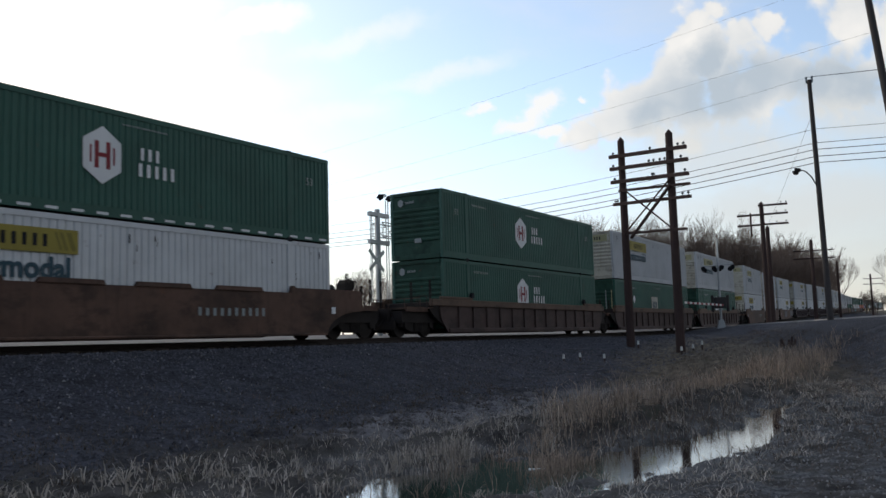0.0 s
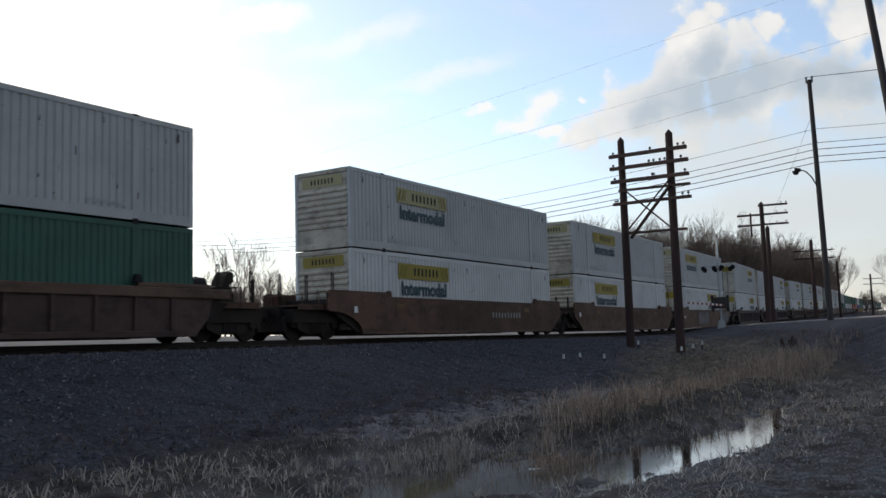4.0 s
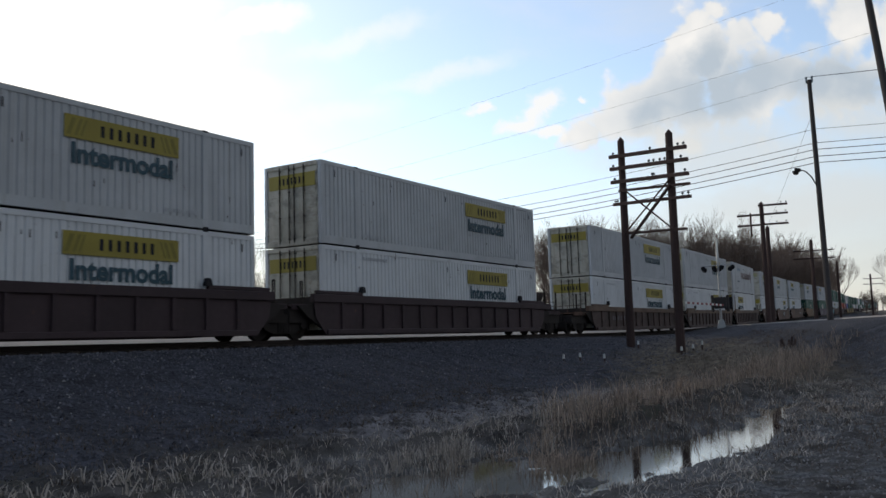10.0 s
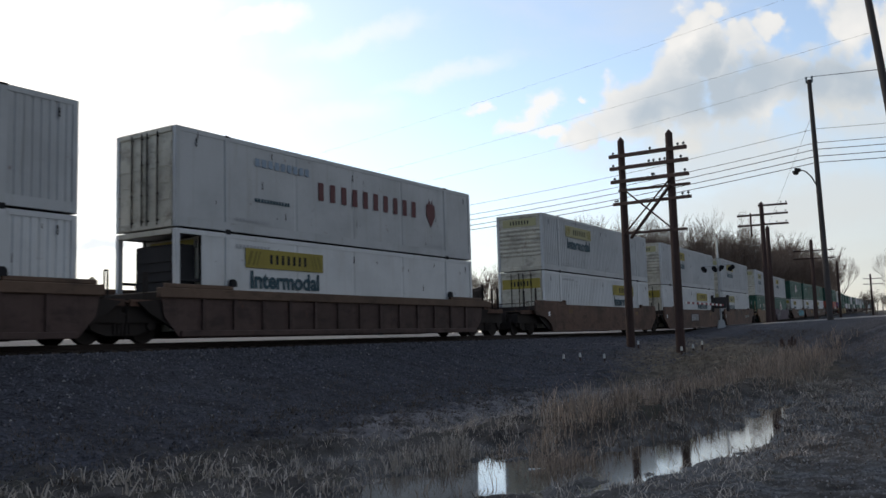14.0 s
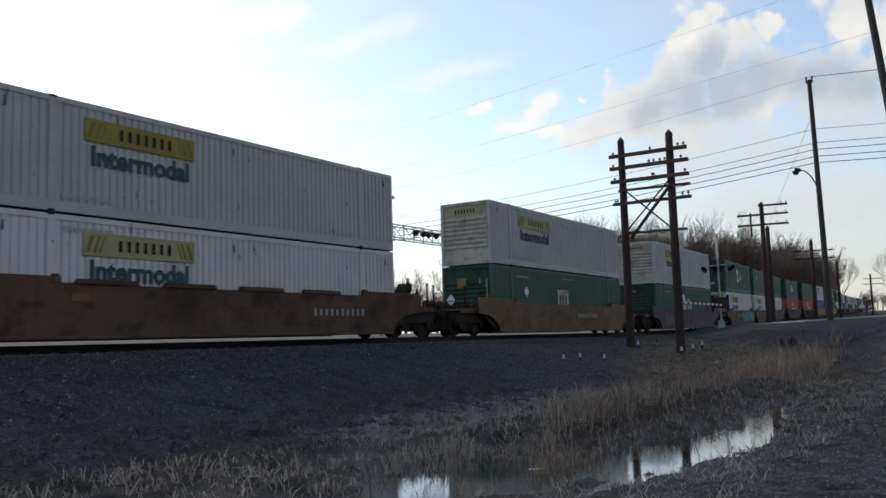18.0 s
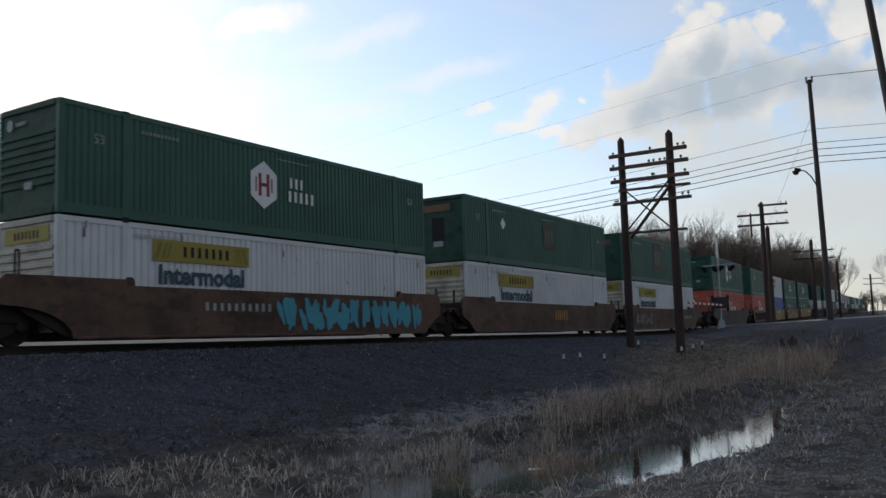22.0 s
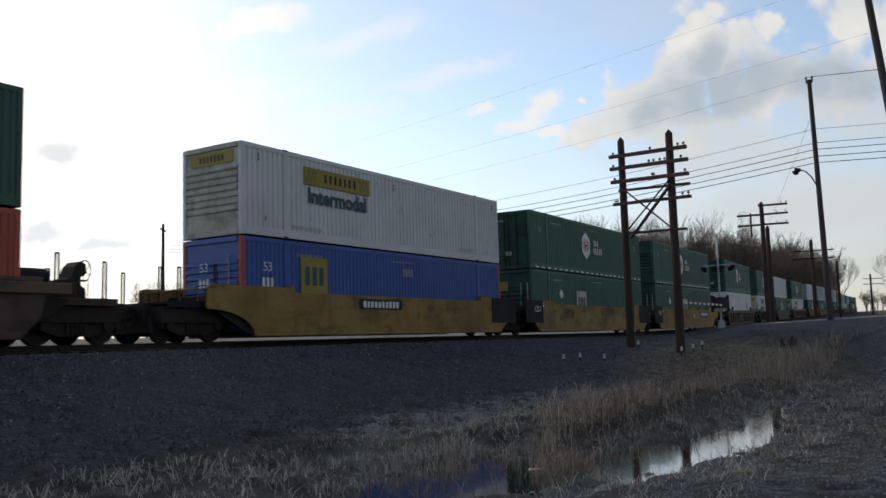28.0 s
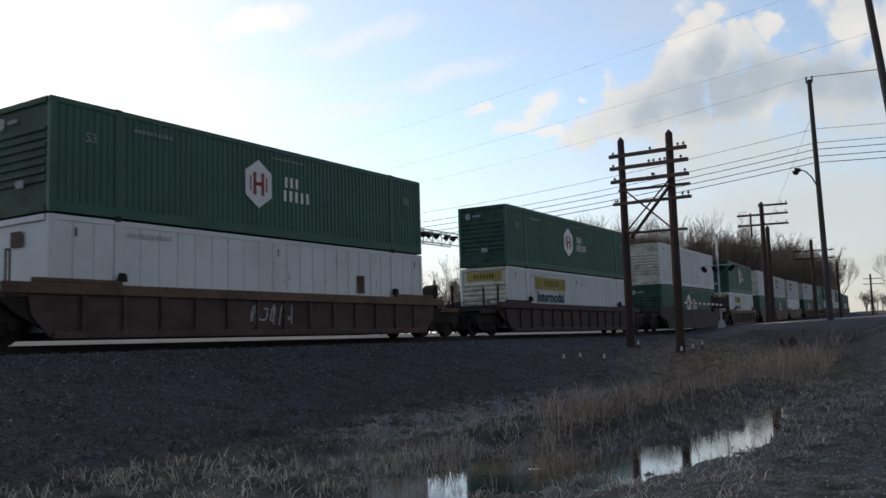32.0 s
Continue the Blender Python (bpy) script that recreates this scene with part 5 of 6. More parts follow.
def arm(bm, p, q, t=0.06):
    """A squared timber from p to q."""
    p, q = Vector(p), Vector(q)
    d = (q - p).normalized()
    s = d.cross(Vector((0, 0, 1))).normalized()
    u = s.cross(d)
    rings = [[bm.verts.new(c + s * a * t + u * b * t * 1.15) for a, b in ((-1, -1), (1, -1), (1, 1), (-1, 1))] for c in (p, q)]
    for i in range(4):
        j = (i + 1) % 4
        bm.faces.new((rings[0][i], rings[0][j], rings[1][j], rings[1][i]))
    bm.faces.new(rings[0][::-1])
    bm.faces.new(rings[1])


def insulator(bm, h):
    rod(bm, (0, 0, 0), (0, 0, h * 0.45), 0.018, n=6)
    rod(bm, (0, 0, h * 0.4), (0, 0, h * 0.7), 0.05, 0.065, 8)
    rod(bm, (0, 0, h * 0.7), (0, 0, h), 0.05, 0.03, 8)


INS = mesh_of("insulator", insulator, M_GLASS, 0.15)
SMALL = mesh_of("insulator", insulator, M_GLASS, 0.13)


def h_frame():
    """Two tarred telegraph poles tied by crossarms and braces."""
    A, B = Vector((35.55, 13.40, 0)), Vector((34.88, 11.06, 0))
    a0, a1 = float(lay(A.x, A.y)), 8.20
    b0, b1 = float(lay(B.x, B.y)), 8.05
    f = thing("telegraph_pole", "old tarred twin-pole telegraph frame with five crossarms, no wires", "telegraph pole")
    for P, z0, z1, r in ((A, a0, a1, 0.165), (B, b0, b1, 0.175)):
        bm = bmesh.new()
        timber(bm, (P.x, P.y, z0), (P.x, P.y, z1), r + 0.02, r - 0.02)
        part("pole", bm, M_POLE, f)
    u = (B - A).normalized()
    off = Vector((-0.17, -0.05, 0))
    for k, (za, zb, ea, eb, t) in enumerate(((7.52, 7.32, 0.62, 0.78, 0.065), (6.98, 6.80, 0.6, 0.82, 0.065), (6.40, 6.22, 0.58, 0.82, 0.065), (5.98, 5.80, 0.2, 0.86, 0.045), (5.42, 5.28, 0.52, 0.88, 0.055), (4.1, 4.0, -0.1, 0.62, 0.045))):
        bm = bmesh.new()
        p = A - u * ea + off
        q = B + u * eb + off
        arm(bm, (p.x, p.y, za + 0.03), (q.x, q.y, zb), t)
        bar = part("crossarm", bm, M_POLE, f)
        if k in (0, 1, 2, 4):
            L = (q - p).length
            for s in ((0.05, 0.55, 0.9, 0.97), (0.04, 0.52, 0.58, 0.66, 0.72, 0.92), (0.05, 0.55, 0.57, 0.96), (0.03, 0.06, 0.9, 0.97))[k if k < 3 else 3]:
                c = p + (q - p) * s
                part("insulator", INS, None, bar, "", Matrix.Translation((c.x, c.y, za + (zb - za) * s + 0.07)))
    for (p, zp, q, zq, r) in ((A, 6.1, B, 4.05, 0.035), (B, 6.15, A, 4.1, 0.035), (B, 5.9, A + u * 0.35, 3.9, 0.07)):
        bm = bmesh.new()
        rod(bm, (p.x - 0.2, p.y - 0.03, zp), (q.x - 0.2, q.y - 0.03, zq), r, n=8)
        part("brace", bm, M_POLE, f)


def telegraph(x, y, z0, z1, r, arms, mat=M_POLE, name="telegraph_pole", label="weathered timber telegraph pole with crossarms beside the track"):
    f = thing(name, label, "telegraph pole", "telegraph poles")
    bm = bmesh.new()
    timber(bm, (x, y, z0), (x, y, z1), r * 1.1, r * 0.85)
    part("pole", bm, mat, f)
    for z, l0, l1 in arms:
        bm = bmesh.new()
        arm(bm, (x - 0.14, y + l0, z + 0.05), (x - 0.14, y - l1, z), 0.06)
        bar = part("crossarm", bm, mat, f)
        for s in (0.04, 0.78, 0.96):
            part("insulator", SMALL, None, bar, "", Matrix.Translation((x - 0.14, y + l0 - (l0 + l1) * s, z + 0.1)))
    return f


h_frame()
leader = telegraph(66.4, 14.45, 0.2, 9.15, 0.18, ((8.95, 0.2, 1.85), (8.3, 1.75, 1.85), (7.55, 1.75, 1.85)))
drop = bmesh.new()
rod(drop, (66.2, 15.22, 6.7), (66.2, 15.22, 8.5), 0.07, n=8)
part("drop_stem", drop, M_POLE, leader)
telegraph(68.47, 14.57, 0.2, 7.57, 0.17, (), label="short timber stub pole beside a telegraph pole")
telegraph(107.4, 18.15, 0.8, 10.0, 0.22, ((8.8, 2.0, 2.4), (7.9, 2.0, 2.4)))
telegraph(148.4, 21.5, 1.4, 10.3, 0.2, ())
telegraph(215.0, 24.5, 2.4, 11.6, 0.22, ((10.6, 1.5, 2.5), (9.4, 1.5, 2.5)))


def wire(p, q, sag, r=0.018, label="thin dark overhead wire strung between poles", seg=24):
    bm = bmesh.new()
    p, q = Vector(p), Vector(q)
    s = (q - p).cross(Vector((0, 0, 1))).normalized()
    prev = None
    for i in range(seg + 1):
        t = i / seg
        c = p.lerp(q, t) - Vector((0, 0, 4 * sag * t * (1 - t)))
        ring = [bm.verts.new(c + (s * a + Vector((0, 0, b))) * r) for a, b in ((-1, 0), (0, -1), (1, 0), (0, 1))]
        if prev:
            for j in range(4):
                bm.faces.new((prev[j], prev[(j + 1) % 4], ring[(j + 1) % 4], ring[j]))
        prev = ring
    tagged(part("overhead_wire", bm, M_WIRE), label, "wire", "overhead wires")


def power_line():
    """Leaning utility pole with a street lamp, its neighbours, and the wires between them."""
    base, top = Vector((44.5, 6.9, 0.0)), Vector((44.44, 7.05, 11.85))
    pole = thing("utility_pole", "tall grey timber utility pole with a street lamp bracket", "utility pole", "utility poles")
    bm = bmesh.new()
    timber(bm, base, top, 0.15, 0.10, False)
    part("pole", bm, M_POLEGREY, pole)
    bm = bmesh.new()
    for dy in (-0.13, 0.13):
        rod(bm, (44.44, 7.05 + dy, 11.7), (44.44, 7.05 + dy, 12.02), 0.04, 0.05, 8)
    part("insulator_pair", bm, M_GLASS, pole)
    pts = [Vector((44.4, 7.0, 6.55)), Vector((44.35, 7.25, 7.1)), Vector((44.3, 7.5, 7.4)), Vector((44.28, 7.72, 7.48))]
    bm = bmesh.new()
    for a, b in zip(pts, pts[1:]):
        rod(bm, a, b, 0.03, n=8)
    bracket = part("lamp_bracket", bm, M_IRON, pole)
    bm = bmesh.new()
    rod(bm, (44.28, 7.7, 7.5), (44.26, 7.96, 7.46), 0.08, 0.15, 10)
    rod(bm, (44.26, 7.92, 7.46), (44.26, 7.92, 7.28), 0.18, 0.10, 10)
    part("lamp_head", bm, M_IRON, bracket, "dark cobra-head street lamp, unlit")
    # the nearer pole at the road's side
    near = thing("utility_pole", "leaning grey timber utility pole close beside the road", "utility pole", "utility poles")
    bm = bmesh.new()
    timber(bm, (27.96, 1.69, float(lay(27.96, 1.69))), (27.82, 3.28, 16.50), 0.12, 0.09, False)
    part("pole", bm, M_POLEGREY, near)
    # the far one, across the track
    far = thing("utility_pole", "thin timber utility pole far beyond the track", "utility pole", "utility poles")
    bm = bmesh.new()
    timber(bm, (57.3, 69.4, -0.6), (57.3, 69.4, 12.1), 0.2, 0.13, False)
    part("pole", bm, M_POLEGREY, far)
    bm = bmesh.new()
    arm(bm, (56.4, 68.7, 11.5), (58.2, 70.1, 11.5), 0.06)
    part("crossarm", bm, M_POLEGREY, far)
    F = Vector((57.3, 69.4, 0))
    for h_mid, h_far, h_out, r in ((9.42, 9.9, 8.7, 0.010), (8.74, 9.3, 8.3, 0.014), (8.42, 8.9, 7.95, 0.017), (8.08, 8.5, 7.65, 0.018), (7.78, 8.2, 7.35, 0.018)):
        mid = Vector((44.45, 6.98, h_mid))
        wire((F.x, F.y, h_far + 1.1), mid, 1.45, r)
        wire(mid, (46.0, -24.0, h_out), 0.3, r)
    for dy in (-0.13, 0.13):
        wire((F.x + dy, F.y, 12.0), (44.44, 7.05 + dy, 12.0), 1.2, 0.0025)
        wire((44.44, 7.05 + dy, 12.0), (46.0, -24.0 + dy, 11.2), 0.3, 0.008)
    wire((56.40, 56.74, 12.58), (27.88, 2.62, 8.48), 0.25, 0.003)
    wire((56.41, 56.73, 15.38), (27.87, 2.69, 10.34), 0.25, 0.003)
    wire((44.42, 7.0, 10.2), (66.3, 14.3, 7.0), 0.1, 0.008, "thin guy wire from a utility pole")


power_line()

# ---- crossing signals ----


def lamp(bm):
    rod(bm, (0, 0.0, 0), (0, -0.14, 0), 0.10, 0.13, 10)
    rod(bm, (0, -0.02, 0), (0, 0.02, 0), 0.17, 0.17, 18)
    for i in range(7):
        a, b = math.pi * i / 7, math.pi * (i + 1) / 7
        rod(bm, (0.12 * math.cos(a), -0.02, 0.12 * math.sin(a)), (0.12 * math.cos(a), -0.32, 0.12 * math.sin(a)), 0.02, n=4)
    rod(bm, (0, 0.02, 0), (0, 0.2, 0), 0.09, 0.05, 8)


def flashers(parent, x, y, z):
    for s in (-0.38, 0.38):
        part("flasher_lamp", mesh_of("flasher_lamp", lamp, M_BLACK), None, parent, "black round flasher lamp", Matrix.Translation((x + s, y, z)))


def crossbuck(bm, s):
    for a in (-1, 1):
        d = Vector((a * 0.62, 0, 0.52))
        n = Vector((-0.52 * a, 0, 0.62)) * 0.13
        pts = [d + n, d - n, -d - n, -d + n]
        slab(bm, [(p.x, p.z) for p in (pts if a > 0 else pts[::-1])], -0.02 - 0.014 * (a > 0), -0.008 - 0.014 * (a > 0))


def near_signal():
    x, y = 64.25, 17.3
    z = float(lay(x, y))
    s = thing("crossing_signal", "grey metal railway crossing signal with dark flasher lamps", "crossing signal", at=pose(x, y, 0, 0, 0, -68))
    bm = bmesh.new()
    rod(bm, (0, 0, z - 0.2), (0, 0, 6.6), 0.085, 0.07, 10)
    rod(bm, (0, 0, 5.2), (0, 0, 6.7), 0.11, 0.05, 10)
    part("mast", bm, M_ALU, s)
    for x0, z0 in ((0.62, 4.50), (-0.68, 4.45)):
        flashers(s, x0, -0.15, z0)
        flashers(s, x0 * 0.8, 0.2, z0 - 0.1)
    bm = bmesh.new()
    rod(bm, (-1.1, 0, 4.62), (1.1, 0, 4.72), 0.04, n=8)
    part("lamp_arm", bm, M_ALU, s)
    part("crossbuck", mesh_of("crossbuck", crossbuck, M_MARK, 1), None, s, "white crossbuck boards", Matrix.Translation((0, -0.1, 5.75)) @ Matrix.Rotation(radians(80), 4, "Z"))
    bm = bmesh.new()
    soft_box(bm, -0.42, 0.42, -0.3, 0.3, 1.55, 2.35, 0.06)
    part("gate_motor", bm, M_POLEGREY, s, "dark gate mechanism box")
    bm = bmesh.new()
    soft_box(bm, -0.62, -0.44, -0.2, 0.2, 1.3, 2.5, 0.04)
    soft_box(bm, 0.44, 0.62, -0.2, 0.2, 1.3, 2.5, 0.04)
    part("counterweight", bm, M_POLEGREY, s)
    bm = bmesh.new()
    slab(bm, [(-0.3, z - 0.1), (0.3, z - 0.1), (0.16, z + 0.55), (-0.16, z + 0.55)], -0.25, 0.25)
    part("footing", bm, M_ALU, s)
    # the lowered arm lies along the track
    gate = thing("crossing_gate", "lowered crossing gate arm striped red and white", "crossing gate", at=pose(x - 0.5, y - 0.35, 1.75, 0, 0, 180))
    for i in range(18):
        bm = bmesh.new()
        soft_box(bm, 0.5 * i, 0.5 * i + 0.496, -0.02, 0.02, -0.07, 0.07, 0.008)
        part("gate_stripe", bm, M_MARK if i % 2 else M_RED, gate)



def cantilever():
    """Mast beyond the track with a lattice arm over the road."""
    x, y = 36.3, 27.2
    z = float(lay(x, y))
    s = thing("crossing_gantry", "grey metal crossing mast with a lattice arm and flasher lamps", "crossing signal", at=pose(x, y, 0))
    bm = bmesh.new()
    rod(bm, (0, 0, z - 0.2), (0, 0, 6.75), 0.17, 0.14, 12)
    part("mast", bm, M_ALU, s)
    bm = bmesh.new()
    for dx in (-0.62, -0.5):
        rod(bm, (dx, 0, z), (dx, 0, 6.6), 0.025, n=6)
    for dx in (0.75, 0.95):
        rod(bm, (dx, 0, z), (dx, 0, 7.3), 0.03, n=6)
    for i in range(18):
        rod(bm, (-0.62, 0, 0.3 + 0.35 * i), (-0.5, 0, 0.3 + 0.35 * i), 0.015, n=5)
    part("ladder", bm, M_ALU, s)
    bm = bmesh.new()
    for i, (h, t) in enumerate(((6.35, 0), (4.9, 0))):
        soft_box(bm, -0.75, 0.95, -0.1, 0.1, h, h + 0.22, 0.02)
    part("bracket", bm, M_ALU, s)
    bm = bmesh.new()
    for zz in (5.35, 6.05):
        for yy in (-0.3, 0.3):
            rod(bm, (0, yy, zz), (7.6, yy, zz), 0.035, n=6)
    for i in range(8):
        a = i * 0.95
        for yy in (-0.3, 0.3):
            rod(bm, (a, yy, 5.35 if i % 2 else 6.05), (a + 0.95, yy, 6.05 if i % 2 else 5.35), 0.022, n=5)
            rod(bm, (a, yy, 5.35), (a, yy, 6.05), 0.022, n=5)
    part("lattice_arm", bm, M_ALU, s)
    for dx, dz in ((3.2, 5.7), (4.5, 5.7), (6.3, 5.7)):
        flashers(s, dx, -0.45, dz)
    flashers(s, 0.25, -0.3, 7.35)
    part("crossbuck", mesh_of("crossbuck", crossbuck, M_MARK, 1), None, s, "weathered crossbuck boards", Matrix.Translation((-0.55, -0.3, 4.0)))


near_signal()
cantilever()

# ---- trees ----


def grow(bm, p, d, length, r, depth, rng, spread, twigs):
    """A limb and its forks: tapered rods, and slivers for the outermost twigs."""
    q = p + d * length
    if depth <= 1:
        side = d.cross(Vector((rng.uniform(-1, 1), rng.uniform(-1, 1), rng.uniform(-1, 1)))).normalized() * max(r, 0.008)
        bm.faces.new((bm.verts.new(p - side), bm.verts.new(p + side), bm.verts.new(q)))
    else:
        rod(bm, p, q, r, r * 0.7, 5 if depth > 4 else 3)
    if depth == 0:
        return
    for i in range(rng.choice((2, 3, 3)) if depth > 1 else twigs):
        a, b = rng.uniform(0, 6.283), rng.uniform(0.35, 1.0) * spread
        side = Vector((math.cos(a), math.sin(a), 0.2))
        e = (d + side * b + Vector((0, 0, 0.16))).normalized()
        t = rng.uniform(0.35, 1.0)
        grow(bm, p.lerp(q, t), e, length * rng.uniform(0.62, 0.86), max(r * rng.uniform(0.42, 0.6), 0.0075), depth - 1, rng, spread, twigs)


def tree_mesh(seed, height, depth=5, twigs=3, spread=0.62, thick=1.0):
    bm = bmesh.new()
    rng = random.Random(seed)
    grow(bm, Vector((0, 0, 0)), Vector((rng.uniform(-0.05, 0.05), rng.uniform(-0.05, 0.05), 1)), height * 0.27, height * 0.017 * thick, depth, rng, spread, twigs)
    top = max(v.co.z for v in bm.verts)
    for v in bm.verts:
        v.co *= height / top
    me = bpy.data.meshes.new("branches")
    bm.to_mesh(me)
    bm.free()
    me.materials.append(M_TWIG)
    return me


TREES = [tree_mesh(s, 10.0, 7, 3, 0.62 + 0.07 * (s % 3), 0.7) for s in range(5)]


def tree(x, y, h, seed, label="bare brown winter tree with fine bare twigs"):
    z = float(lay(x, y))
    t = thing("tree", label, "tree", "bare trees", at=Matrix.Translation((x, y, z)))
    bm = bmesh.new()
    rod(bm, (0, 0, -0.3), (0, 0, h * 0.2), h * 0.022, h * 0.018, 8)
    part("trunk", bm, M_BARK, t)
    part("crown", TREES[seed % 5], None, t, "", Matrix.Rotation(seed * 1.7, 4, "Z") @ Matrix.Diagonal((h / 10, h / 10, h / 10, 1)))


def woods(name, spots, label):
    """Many far trees joined: a wood seen as one grey-brown mass."""
    verts, faces = [], []
    n = 0
    for x, y, h, s in spots:
        me = TREES[s % 5]
        co = np.empty(len(me.vertices) * 3, np.float32)
        me.vertices.foreach_get("co", co)
        co = co.reshape(-1, 3) * (h / 10)
        a = s * 2.4
        c = np.stack([co[:, 0] * math.cos(a) - co[:, 1] * math.sin(a) + x, co[:, 0] * math.sin(a) + co[:, 1] * math.cos(a) + y, co[:, 2] + float(lay(x, y)) - 0.2], -1)
        verts.append(c)
        faces += [[i + n for i in p.vertices] for p in me.polygons]
        n += len(c)
    me = bpy.data.meshes.new(name)
    me.from_pydata(np.concatenate(verts).tolist(), [], faces)
    me.materials.append(M_TWIG)
    tagged(part(name, me, None), label, "woods", kind="stuff")


def on_ray(az, dist):
    """Place in a direction, degrees from +Y towards +X, at a distance from the viewpoint."""
    return dist * math.sin(radians(az)), dist * math.cos(radians(az))


rng = random.Random(7)
spots = []
for i in range(270):
    az = rng.uniform(64.5, 83.2)
    reach = float(np.interp(az, [64, 75, 79, 82, 83.3], [135, 150, 185, 245, 300])) * rng.uniform(0.95, 1.35)
    x, y = on_ray(az, reach)
    y = max(y, MID + float(bend(x)) + 8)
    spots.append((x, y, rng.uniform(15.0, 20.0) if az < 76 else rng.uniform(13.5, 18.5), i))
for i in range(70):
    x = rng.uniform(210, 430)
    spots.append((x, MID + float(bend(x)) + rng.uniform(4.5, 14), rng.uniform(17, 22) + (x - 210) * 0.018, i))
woods("woods", spots, "leafless brown winter wood in the distance behind the track")
spots = []
for i in range(110):
    x, y = on_ray(rng.uniform(38.5, 65), rng.uniform(140, 230))
    spots.append((x, y, rng.uniform(11, 15.5), i))
woods("woods", spots, "leafless grey winter wood on the far side of the railway")
for i, (az, d, h) in enumerate(((44.0, 92, 12.5), (46.0, 105, 10.5), (42.0, 110, 10.0), (51.5, 110, 10.5), (49.0, 105, 10.0), (53.5, 120, 11.0))):
    tree(*on_ray(az, d), h, i)
spots = []
for i in range(34):
    x, y = on_ray(rng.uniform(82.0, 88.5), rng.uniform(300, 420))
    spots.append((x, min(y, MID + float(bend(x)) - 6), rng.uniform(7.5, 11), i))
woods("woods", spots, "low leafless wood on the horizon beyond the road")
for i, (az, d, h) in enumerate(((85.4, 100, 8.0), (85.6, 118, 10.0), (86.0, 108, 9.5), (85.3, 150, 9.0), (86.3, 95, 9.5), (86.6, 110, 11.0), (85.1, 190, 8.5), (85.7, 140, 9.5), (86.0, 165, 11.0))):
    tree(*on_ray(az, d), h, i + 5, "bare brown winter tree beside the road")

# ---- undergrowth and small things ----


def tufts(name, label, mat, spots, height, width, lean, seed):
    """Dry blades, each a bent strip of two faces."""
    r = np.random.RandomState(seed)
    n = len(spots)
    P = np.array(spots)
    h = height * r.uniform(0.45, 1.15, n) * np.clip(0.85 + 0.5 * rough(P[:, 0], P[:, 1], 1.3, 1), 0.45, 1.35)
    a = r.uniform(0, 6.283, n)
    b = r.uniform(0, 6.283, n)
    w = width * r.uniform(0.6, 1.3, n)
    out = lean * r.uniform(0.1, 1.0, n) * h
    z = lay(P[:, 0], P[:, 1]) - 0.03
    base = np.stack([P[:, 0], P[:, 1], z], -1)
    side = np.stack([np.cos(a) * w, np.sin(a) * w, 0 * w], -1)
    mid = base + np.stack([np.cos(b) * out * 0.35, np.sin(b) * out * 0.35, h * 0.6], -1)
    tip = base + np.stack([np.cos(b) * out, np.sin(b) * out, h * np.clip(1 - 0.35 * lean * r.uniform(0, 1, n), 0.2, 1)], -1)
    V = np.stack([base - side, base + side, mid - side * 0.7, mid + side * 0.7, tip], 1).reshape(-1, 3)
    i = np.arange(n)[:, None] * 5
    F = [list(f) for f in (i + np.array([0, 1, 3, 2])).tolist()] + [list(f) for f in (i + np.array([2, 3, 4])).tolist()]
    me = bpy.data.meshes.new(name)
    me.from_pydata(V.tolist(), [], F)
    me.materials.append(mat)
    tagged(part(name, me, None), label, "grass", kind="stuff")


def strewn(n, x0, x1, y0, y1, seed, keep):
    r = np.random.RandomState(seed)
    x, y = r.uniform(x0, x1, n), r.uniform(y0, y1, n)
    k = keep(x, y, r.uniform(0, 1, n))
    return np.stack([x[k], y[k]], -1)


def dry(x, y):
    return lay(x, y) > pool(x, y) - 0.03


tufts("reeds", "dense pale brown dead reeds along the ditch bank", M_REED,
      strewn(36000, 10, 38, 3.8, 9.6, 3, lambda x, y, u: (u < 0.2 + 0.55 * smooth(11, 16, x)) & (u < 0.40 + 0.95 * rough(x, y, 1.2, 2)) & (np.abs(y - np.interp(x, [10, 14, 22, 30], [7.0, 6.2, 5.9, 5.4]) - 0.3 * rough(x, y, 6, 1)) < 1.4) & (x > 2.0 * y + 0.5 * rough(x, y, 1.7, 3)) & (y > np.interp(x, [13, 15, 22, 26], [4.6, 5.0, 5.0, 4.6]) + 0.3 * rough(x, y, 1.3, 2)) & ((x < 12.5) | (y > 6.1 + 0.25 * rough(x, y, 0.9, 1)) | (x > 24) | (u < 0.05)) & dry(x, y) & (u < 1 - smooth(27, 36, x))), 0.66, 0.0075, 0.75, 5)
tufts("straw_grass", "bent dry pale grass in matted tufts by the ditch", M_STRAW,
      strewn(15000, 5.0, 13, 6.8, 13.0, 4, lambda x, y, u: ((u < 0.2 + 0.9 * rough(x, y, 0.9, 1)) & dry(x, y) & (x < 8.6 + 0.5 * rough(x, y, 2.0, 3)) & (x > 5.2) & (y < 10.0 + 0.4 * rough(x, y, 0.9, 2)))), 0.27, 0.010, 1.5, 6)
tufts("verge_grass", "short matted dry grass on the verge and the road bank", M_BRUSH,
      strewn(60000, 12, 52, -4, 12, 5, lambda x, y, u: (u < 0.5 + 0.5 * rough(x, y, 3.1, 2)) & (y < 5.0 + 0.16 * x) & (((x - ROAD_B[0]) * ROAD_N[0] + (y - ROAD_B[1]) * ROAD_N[1]) > 2.2) & (dry(x, y))), 0.20, 0.008, 1.3, 7)
